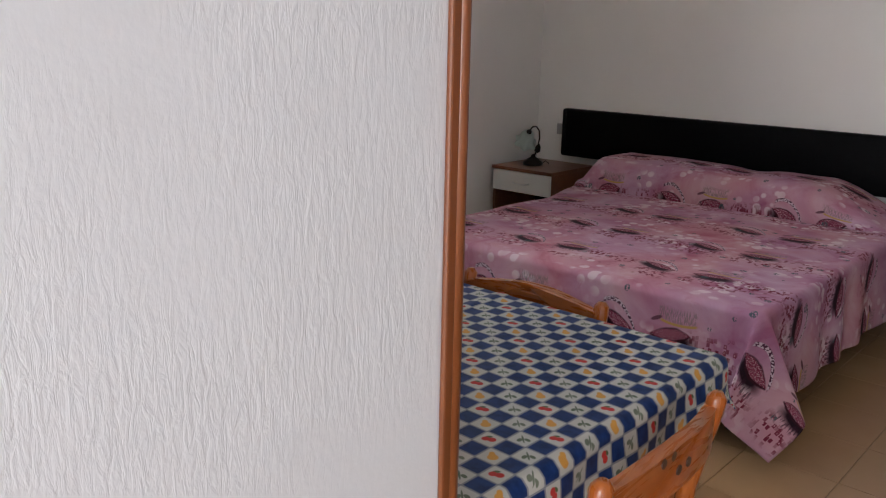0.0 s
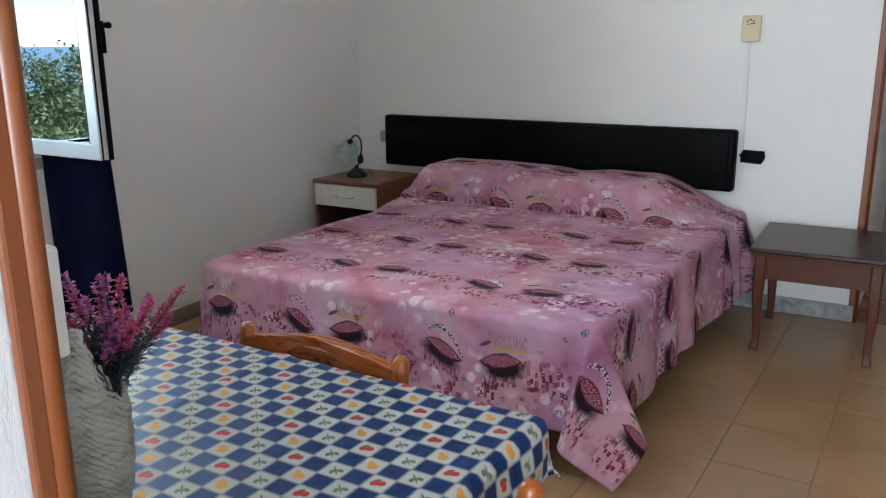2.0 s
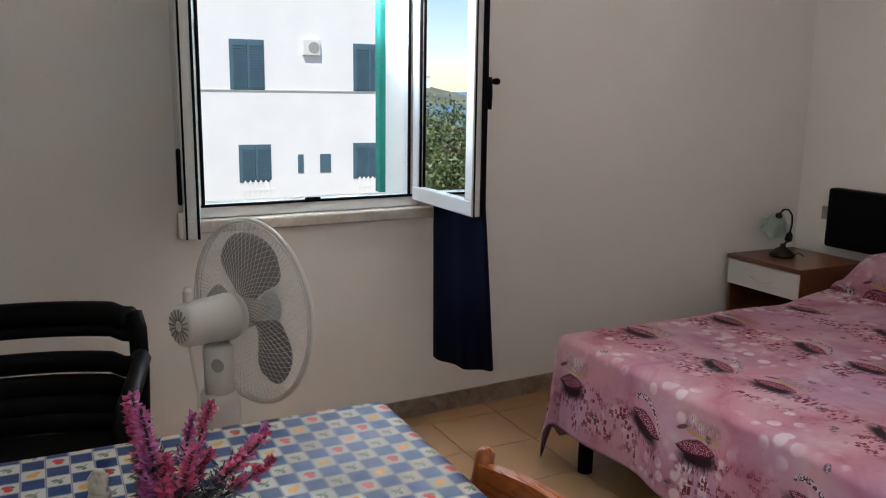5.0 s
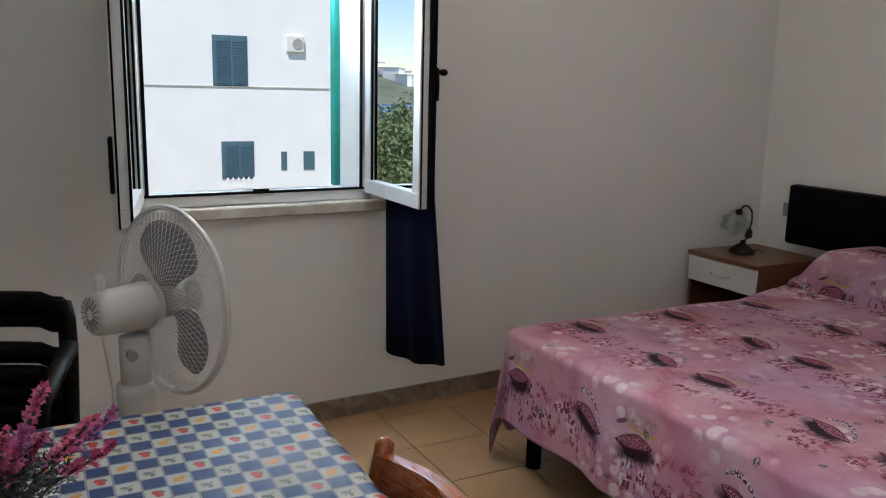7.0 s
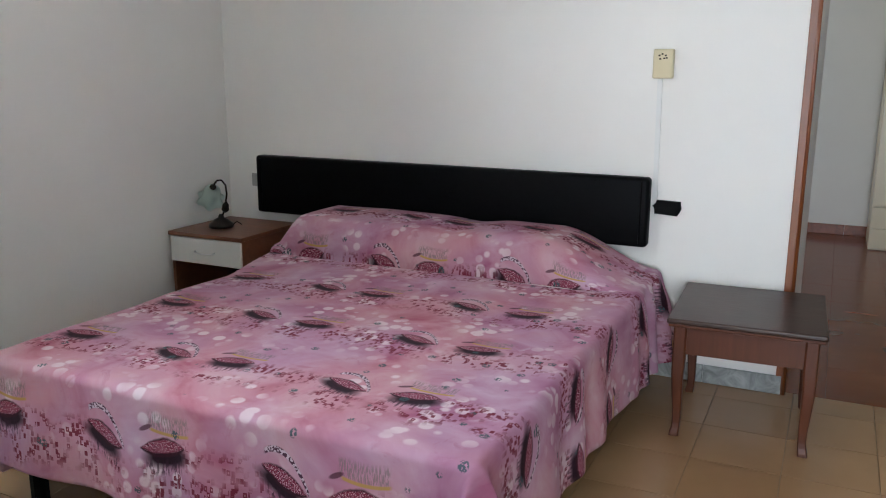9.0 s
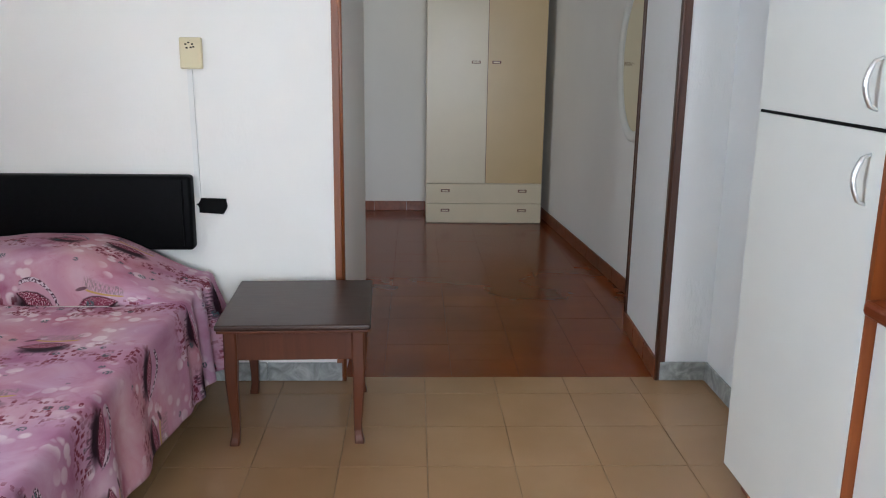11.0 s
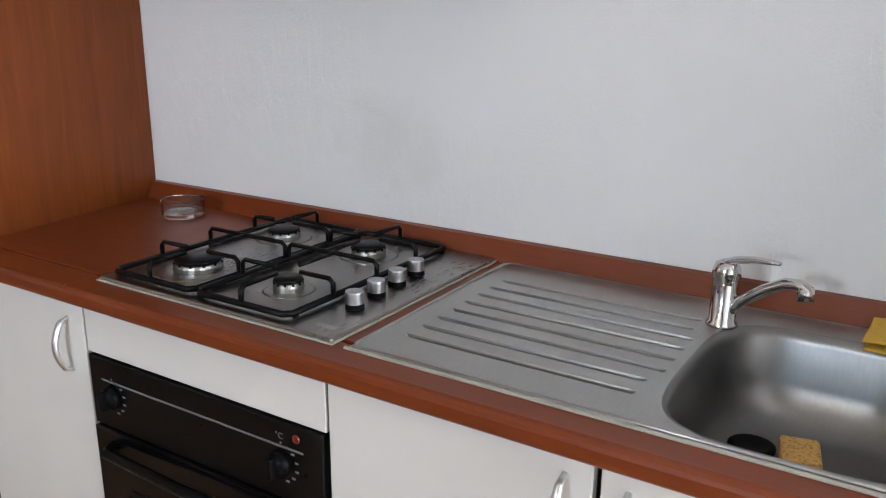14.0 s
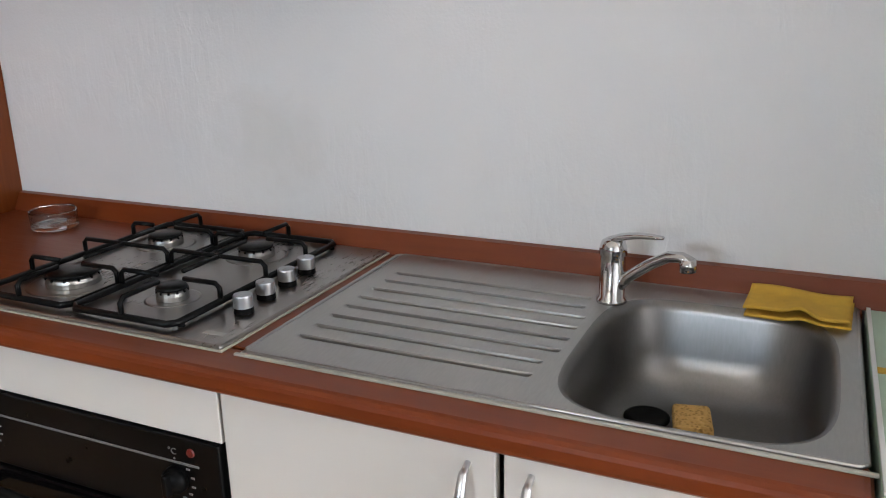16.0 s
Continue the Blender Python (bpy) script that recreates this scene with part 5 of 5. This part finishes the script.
def pan_support(y0, y1, centres):
    """A closed rod frame with bent fingers that reach in over two burners."""
    t = part("pan_support", tube([(4.352, y0 + 0.012, CZ + 0.018), (4.364, y0, CZ + 0.018), (4.832, y0, CZ + 0.018), (4.844, y0 + 0.012, CZ + 0.018), (4.844, y1 - 0.012, CZ + 0.018), (4.832, y1, CZ + 0.018), (4.364, y1, CZ + 0.018), (4.352, y1 - 0.012, CZ + 0.018)], 0.0062, 8, True), ENAMEL, hob, "black enamelled pan support", True)
    zt = CZ + 0.049

    def finger(p0, p1):
        p0, p1 = Vector(p0), Vector(p1)
        dv = (p1 - p0)
        dv = dv / dv.length
        part("finger", tube([(p0.x, p0.y, CZ + 0.018), (p0.x, p0.y, zt - 0.008), (p0.x + dv.x * 0.008, p0.y + dv.y * 0.008, zt), (p1.x, p1.y, zt)], 0.0048, 8), ENAMEL, t, smooth=True)

    for x, y in centres:
        finger((x, y0, 0), (x, y - 0.030, 0))
        finger((x, y1, 0), (x, y + 0.030, 0))
        xe = 4.352 if x < 4.6 else 4.844
        finger((xe, y, 0), (x + (-0.03 if x < 4.6 else 0.03), y, 0))
        part("finger", tube([(4.598, y, zt - 0.001), (x + (0.032 if x < 4.6 else -0.032), y, zt)], 0.0046, 8), ENAMEL, t, smooth=True)
    part("cross_bar", tube([(4.598, y0, CZ + 0.018), (4.598, y0, zt - 0.008), (4.598, y0 + 0.008, zt), (4.598, y1 - 0.008, zt), (4.598, y1, zt - 0.008), (4.598, y1, CZ + 0.018)], 0.0048, 8), ENAMEL, t, smooth=True)
    for x in (4.372, 4.824):
        for y in (y0, y1):
            part("rubber_foot", tube([(x, y, CZ + 0.0085), (x, y, CZ + 0.014)], 0.006, 8), BLACKPL, t)


pan_support(-2.318, -2.100, ((4.469, -2.206), (4.731, -2.190)))
pan_support(-2.550, -2.328, ((4.470, -2.444), (4.729, -2.430)))

# sink
sk = thing("kitchen_sink", "stainless steel sink with ribbed drainer and rounded bowl", "sink")


def drainer_place(a, b):
    x, y = 4.332 + 0.528 * a, -3.150 + 0.460 * b
    z = CZ + 0.006
    for i in range(8):
        g0 = 4.416 + 0.0465 * i
        off = 0.02 * abs(i - 3.5) / 3.5
        q = (x - g0) / 0.0065
        if abs(q) < 1 and -3.138 + off < y < -2.742:
            z -= 0.013 * ((q + 1) / 1.7 if q < 0.7 else (1 - q) / 0.3)
    if a == 0 or a == 1 or b == 1:
        z = CZ + 0.0005
    return Vector((x, y, z))


part("drainer", grid(480, 36, drainer_place), STEEL, sk)
part("rim", tube([(4.338, -3.526, CZ + 0.0035), (4.338, -2.705, CZ + 0.0035), (4.347, -2.697, CZ + 0.0035), (4.845, -2.690, CZ + 0.0035), (4.853, -2.698, CZ + 0.0035), (4.853, -3.526, CZ + 0.0035), (4.845, -3.534, CZ + 0.0035), (4.346, -3.534, CZ + 0.0035)], 0.0036, 8, True), STEEL, sk, smooth=True)
NB = 64


def sq_ring(rx, ry, z, e):
    out = []
    for i in range(NB):
        a = 2 * math.pi * i / NB
        c, s = math.cos(a), math.sin(a)
        out.append((BOWL[0] + rx * math.copysign(abs(c) ** (2 / e), c), BOWL[1] + ry * math.copysign(abs(s) ** (2 / e), s), z))
    return out


def rect_ring(x0, x1, y0, y1, z):
    out = []
    for i in range(NB):
        a = 2 * math.pi * i / NB
        c, s = math.cos(a), math.sin(a)
        k = 1 / max(abs(c), abs(s))
        out.append((x0 + (c * k + 1) / 2 * (x1 - x0), y0 + (s * k + 1) / 2 * (y1 - y0), z))
    return out


def loft(rings):
    """A sheet through closed rings of points."""
    bm = bmesh.new()
    vr = [[bm.verts.new(p) for p in r] for r in rings]
    for a, b in zip(vr, vr[1:]):
        for i in range(NB):
            bm.faces.new((a[i], a[(i + 1) % NB], b[(i + 1) % NB], b[i]))
    return bm


part("deck", loft([rect_ring(4.338, 4.854, -3.534, -3.150, CZ + 0.006), sq_ring(0.222, 0.178, CZ + 0.006, 4.0)]), STEEL, sk)
part("bowl", loft([sq_ring(0.222, 0.178, CZ + 0.006, 4.0), sq_ring(0.217, 0.173, CZ + 0.005, 4.0), sq_ring(0.211, 0.167, CZ - 0.012, 3.8), sq_ring(0.205, 0.161, CZ - 0.08, 3.6), sq_ring(0.196, 0.152, CZ - 0.115, 3.4), sq_ring(0.175, 0.132, CZ - 0.138, 3.2), sq_ring(0.13, 0.09, CZ - 0.148, 2.8), sq_ring(0.045, 0.035, CZ - 0.151, 2.2), sq_ring(0.001, 0.001, CZ - 0.152, 2)]), SHADEDSTEEL, sk, smooth=True)
part("sink_seal", bbox((4.326, -3.545, CZ), (4.3325, -2.688, CZ + 0.004), 0.001), SEAL, sk, "dull silicone seal")
dp = part("drain", lathe([(0.036, 0.0), (0.036, 0.004), (0.028, 0.007), (0.022, 0.003), (0.001, 0.002)], 24, pose(4.630, -3.245, CZ - 0.142)), BLACKPL, sk, "black rubber plug", True)
part("overflow", bbox((4.46, -3.5025, CZ - 0.075), (4.52, -3.4985, CZ - 0.055), 0.002), ENAMEL, sk)
pc = [(4.50, -3.497, CZ - 0.060), (4.505, -3.488, CZ - 0.09), (4.53, -3.470, CZ - 0.125), (4.55, -3.45, CZ - 0.136)]
part("plug_chain", tube(pc, 0.002, 6), ENAMEL, sk)

tap = thing("mixer_tap", "chrome single-lever kitchen mixer tap", "tap", pose(4.742, -3.156, CZ + 0.006) @ Matrix.Diagonal((0.96, 0.96, 0.92, 1)))
part("body", lathe([(0.027, 0.0), (0.027, 0.006), (0.0225, 0.010), (0.0225, 0.080), (0.021, 0.088), (0.024, 0.090), (0.024, 0.104), (0.020, 0.116), (0.010, 0.122), (0.001, 0.123)], 26), CHROME, tap, smooth=True)
part("spout", tube([(0.0, -0.004, 0.018), (-0.010, -0.030, 0.054), (-0.022, -0.068, 0.086), (-0.031, -0.100, 0.106), (-0.037, -0.120, 0.109), (-0.042, -0.136, 0.103)], 0.0125, 12, flat=0.8), CHROME, tap, smooth=True)
part("aerator", tube([(-0.041, -0.131, 0.108), (-0.042, -0.133, 0.086)], 0.0135, 14), CHROME, tap, smooth=True)
part("lever", tube([(0.004, 0.010, 0.112), (-0.006, -0.015, 0.126), (-0.016, -0.045, 0.134), (-0.026, -0.074, 0.137), (-0.031, -0.088, 0.138)], 0.010, 10, taper=lambda s: 1.5 - 0.9 * s, flat=0.55), CHROME, tap, smooth=True)

sg = thing("sponge", "yellow orange cellulose sponge lying in the sink", "sponge", pose(4.628, -3.315, CZ - 0.1475, 0, 0, 12))
part("sponge_block", bbox((-0.040, -0.029, 0.0), (0.040, 0.029, 0.026), 0.006, 2), SPONGE, sg)
yc = thing("dish_cloth", "folded yellow dish cloth on the sink edge", "dish cloth", pose(4.835, -3.450, CZ + 0.0085, 0, 0, -3))
for k_, z_ in ((0, 0.0), (1, 0.008)):
    def fold(a, b, k_=k_, z_=z_):
        x, y = -0.085 + 0.10 * a, -0.078 + 0.156 * b
        lift = 0.006 * math.exp(-((b - 0.45) / 0.12) ** 2) * (1 - a) * (1 + k_)
        return Vector((x - 0.008 * k_ * math.sin(b * 6), y + 0.003 * k_, z_ + lift + 0.030 * max(0, a - 0.75)))
    f = part("cloth_layer", grid(14, 18, fold), YELLOW, yc, smooth=True)
    md = f.modifiers.new("thickness", 'SOLIDIFY')
    md.thickness, md.offset = 0.004, 1

at = thing("ashtray", "round clear glass ashtray on the worktop", "ashtray", pose(4.772, -1.808, CZ + 0.001) @ Matrix.Diagonal((1, 1, 1.2, 1)))
part("glass_bowl", lathe([(0.050, 0.0), (0.053, 0.003), (0.054, 0.033), (0.0525, 0.0355), (0.0505, 0.034), (0.0490, 0.008), (0.001, 0.006)], 56), GLASS, at)

uc = thing("wall_cabinet", "white wall cabinet above the worktop", "cabinet")
part("body", bbox((4.570, -2.062, 1.472), (4.897, -1.640, 2.20), 0.001), LAMINATE, uc)
part("door", bbox((4.550, -2.062, 1.467), (4.5695, -1.640, 2.20), 0.002), LAMINATE, uc)
hd = thing("cooker_hood", "cherry fronted cooker hood over the hob", "cooker hood")
part("front", bbox((4.545, -2.665, 1.458), (4.565, -2.066, 1.75), 0.002), CHERRY, hd)
part("housing", bbox((4.565, -2.665, 1.470), (4.897, -2.066, 1.75), 0.001), LAMINATE, hd)
part("side", bbox((4.565, -2.684, 1.458), (4.897, -2.6655, 2.2), 0.001), CHERRY, hd)
gb = thing("green_board", "pale green painted board standing at the worktop end", "board")
part("board", bbox((4.285, -3.72, 0.0), (4.858, -3.546, 0.8695), 0.004), SAGE, gb)
part("painted_edge", bbox((4.287, -3.553, 0.8695), (4.855, -3.5465, 0.8735), 0.001), PLASTIC, gb, "white flaking paint edge")
part("masking_tape", bbox((4.60, -3.62, 0.8698), (4.62, -3.548, 0.8708)), YELLOW, gb)

# ---- outdoors ----
g = bmesh.new()
S_ = 2500
g.faces.new([g.verts.new(p) for p in ((-S_, -S_, -3), (S_, -S_, -3), (S_, S_, -3), (-S_, S_, -3))])
tagged(link("ground", g, GROUND), kind="structure")
g = bmesh.new()
g.faces.new([g.verts.new(p) for p in ((-2400, -2400, -2.9), (-60, -2400, -2.9), (-60, -46, -2.9), (-2400, -46, -2.9))])
tagged(link("water", g, SEA), kind="structure")
# unseen walls, added to keep the sun out of the south door
wall("wall_unseen_sunblock", (3.0, -9.2, -3), (7.0, -9.0, 5))
wall("wall_unseen_sunblock_east", (6.8, -9, -3), (7.0, -7.3, 5))

hs = thing("apartment_building", "white rendered two-storey building with dark shutters", "building", pose(-22, 0, 0))
part("wall", bbox((-8, -4.5, -3), (0, 16, 6.2)), RENDERWHITE, hs)
part("roof", bbox((-8.3, -4.8, 6.2), (0.3, 16.3, 6.45), 0.02), RENDERWHITE, hs)
part("string_course", bbox((0.0, -4.5, 1.27), (0.03, 16, 1.295)), SILLSTONE, hs)
for y0, y1, z0, z1 in ((-1.55, -0.55, 1.32, 2.72), (1.68, 2.62, 1.32, 2.72), (5.57, 6.50, 1.32, 2.72), (9.3, 10.2, 1.32, 2.72), (-1.4, -0.5, -1.45, -0.40), (1.87, 2.76, -1.45, -0.40), (5.55, 6.38, -1.45, -0.40), (9.3, 10.2, -1.45, -0.40)):
    w = part("window", bbox((-0.05, y0 - 0.05, z0 - 0.05), (0.02, y1 + 0.05, z1 + 0.05), 0.004), FARSHUT, hs)
    ym = (y0 + y1) / 2
    for a, b in ((y0, ym - 0.015), (ym + 0.015, y1)):
        lf = part("shutter_leaf", bbox((0.021, a, z0), (0.05, b, z1), 0.004), FARSHUT, w)
        bm = bmesh.new()
        nl = 16
        for i in range(nl):
            zz = z0 + 0.06 + (z1 - z0 - 0.12) * i / nl
            bbox((0.045, a + 0.05, zz), (0.07, b - 0.05, zz + (z1 - z0) / nl * 0.55), bm=bm)
        sl = part("slats", bm, FARSHUT, w)
        sl["kind"] = "stuff"
    if z0 < 0:
        for i in range(6):
            part("picket", outline([(-0.05, 0), (0.05, 0), (0.05, 0.42), (0, 0.5), (-0.05, 0.42)], 0.03, pose(0.35, y0 + 0.05 + (y1 - y0 - 0.1) * i / 5, z0 - 0.45, 0, 0, 90)), RENDERWHITE, w)
        part("picket_rail", bbox((0.33, y0 - 0.05, z0 - 0.30), (0.36, y1 + 0.05, z0 - 0.22)), RENDERWHITE, w)
for y0, y1 in ((3.66, 3.84), (4.38, 4.74)):
    part("small_window", bbox((-0.05, y0, -1.26), (0.02, y1, -0.68), 0.004), FARSHUT, hs)
ac = part("air_conditioner", bbox((0.0, 3.86, 2.36), (0.12, 4.40, 2.84), 0.02), PLASTIC, hs)
part("fan_grille", lathe([(0.17, 0.0), (0.16, 0.015), (0.001, 0.01)], 24, pose(0.12, 4.20, 2.60, 0, 90, 0)), GREYPL, ac)

g = bmesh.new()
def hill(a, b):
    x, y = -330 + 120 * a, -128 + 132 * b
    e = math.sin(math.pi * a) * math.sin(math.pi * b) ** 0.5
    return Vector((x, y, -3 + 13 * e + noise.noise(Vector((x * 0.05, y * 0.05, 0))) * 2 * e))
tagged(link("hill", grid(30, 30, hill), SCRUB, smooth=True), "dry green hillside with scattered white houses", "hill")
rng = random.Random(9)
for i in range(44):
    a, b = rng.uniform(0.40, 0.80), rng.uniform(0.10, 0.90)
    p = hill(a, b)
    h = thing("hillside_house", "small white house on the far hillside", "house", pose(p.x, p.y, p.z, 0, 0, rng.uniform(0, 90)), "hillside houses")
    s = rng.uniform(2.2, 4.0)
    part("wall", bbox((-s, -s * 0.7, -2), (s, s * 0.7, s * 0.9), 0), RENDERWHITE, h)
    part("roof", bbox((-s - 0.2, -s * 0.7 - 0.2, s * 0.9), (s + 0.2, s * 0.7 + 0.2, s * 0.9 + 0.3)), SILLSTONE, h)


def tree(x, y, h, spread_, seed):
    """A tapered trunk with limbs and a crown of many small leaves."""
    r = random.Random(seed)
    t = thing("tree", "leafy green tree beyond the window", "tree", pose(x, y, -3), "garden trees")
    bm = tube([(0, 0, 0), (0.1, 0.05, h * 0.25), (0.05, 0.1, h * 0.5), (0, 0, h * 0.75)], 0.16, 8, taper=lambda s: 1 - 0.7 * s)
    tips = []
    for i in range(9):
        a, z = r.uniform(0, 6.28), h * r.uniform(0.25, 0.7)
        e = Vector((math.cos(a) * spread_ * r.uniform(0.4, 0.8), math.sin(a) * spread_ * r.uniform(0.4, 0.8), z + h * r.uniform(0.08, 0.26)))
        tube([(0, 0, z), tuple(e * 0.5 + Vector((0, 0, z * 0.5))), tuple(e)], 0.05, 6, bm=bm, taper=lambda s: 1 - 0.7 * s)
        tips.append(e)
    part("trunk", bm, BARK, t)
    me_v, me_f = [], []
    clumps = tips + [Vector((r.gauss(0, spread_ * 0.45), r.gauss(0, spread_ * 0.45), h * r.uniform(0.3, 0.92))) for _ in range(34)]
    for c in clumps:
        cr = r.uniform(0.25, 0.55)
        for _ in range(130):
            d = Vector((r.gauss(0, 1), r.gauss(0, 1), r.gauss(0, 0.8)))
            d = d / d.length * cr * r.uniform(0.3, 1.0)
            s1 = Vector((r.gauss(0, 1), r.gauss(0, 1), r.gauss(0, 1))).normalized() * 0.055
            s2 = s1.cross(Vector((r.gauss(0, 1), r.gauss(0, 1), r.gauss(0, 1)))).normalized() * 0.026
            k = len(me_v)
            p = c + d
            me_v += [p - s1, p + s2, p + s1, p - s2]
            me_f.append((k, k + 1, k + 2, k + 3))
    me = bpy.data.meshes.new("crown")
    me.from_pydata([tuple(v) for v in me_v], [], me_f)
    me.materials.append(LEAF)
    o = new("crown", me)
    o.parent = t


for x, y, h, s, q in ((-9, -9.2, 4.0, 1.5, 1), (-11.5, -8.4, 3.8, 1.5, 2), (-12.5, -12, 4.4, 1.7, 3), (-15, -10.3, 4.2, 1.6, 4), (-10, -12.2, 4.8, 1.6, 5), (-17, -13.5, 4.3, 1.8, 6), (-19, -11.5, 4.0, 1.6, 7), (-11, -7.0, 3.9, 1.4, 8), (-14, -8.0, 4.1, 1.5, 9), (-17.5, -9.4, 4.3, 1.6, 10)):
    tree(x, y, h, s, q)

# ---- floor pieces ----
fl = thing("floor", "", "", kind="structure")
part("grout_bed", bbox((-0.3, -7.15, -0.12), (5.1, 0.034, -0.004)), GROUT, fl)
fh = thing("floor_hall", "", "", kind="structure")
part("grout_bed", bbox((0.4, 0.034, -0.12), (5.1, 4.1, -0.004)), DARKGROUT, fh)


def tiles(parent, name, x0, y0, sx, sy, xa, xb, ya, yb, joint, material, edge):
    """Loose tiles in rows; those cut by the borders are cut to fit."""
    shared = {}
    i0, i1 = math.floor((xa - x0) / sx), math.ceil((xb - x0) / sx)
    j0, j1 = math.floor((ya - y0) / sy), math.ceil((yb - y0) / sy)
    r = random.Random(2)
    for i in range(i0, i1):
        for j in range(j0, j1):
            a, b = max(xa, x0 + i * sx + joint / 2), min(xb, x0 + (i + 1) * sx - joint / 2)
            c, d = max(ya, y0 + j * sy + joint / 2), min(yb, y0 + (j + 1) * sy - joint / 2)
            if b - a < 0.01 or d - c < 0.01:
                continue
            key = (round(b - a, 3), round(d - c, 3))
            if key not in shared:
                bm = bbox((-(b - a) / 2, -(d - c) / 2, -0.004), ((b - a) / 2, (d - c) / 2, 0.0), 0)
                top = [e for e in bm.edges if all(v.co.z > -0.001 for v in e.verts)]
                bmesh.ops.bevel(bm, geom=top, offset=edge, segments=1, affect='EDGES')
                me = bpy.data.meshes.new(name)
                bm.to_mesh(me)
                bm.free()
                me.materials.append(material)
                shared[key] = me
            o = new(name, shared[key])
            o.parent = parent
            o.location = ((a + b) / 2, (c + d) / 2, r.uniform(-0.0004, 0.0002))


tiles(fl, "floor_tile", 2.715, -1.698, 0.3025, 0.310, 0.05, 4.89, -4.80, 0.034, 0.0026, BEIGE, 0.0007)
tiles(fh, "terracotta_tile", 4.04, 0.034, 0.30, 0.205, 2.2, 4.60, 0.036, 3.95, 0.0010, TERRA, 0.0003)
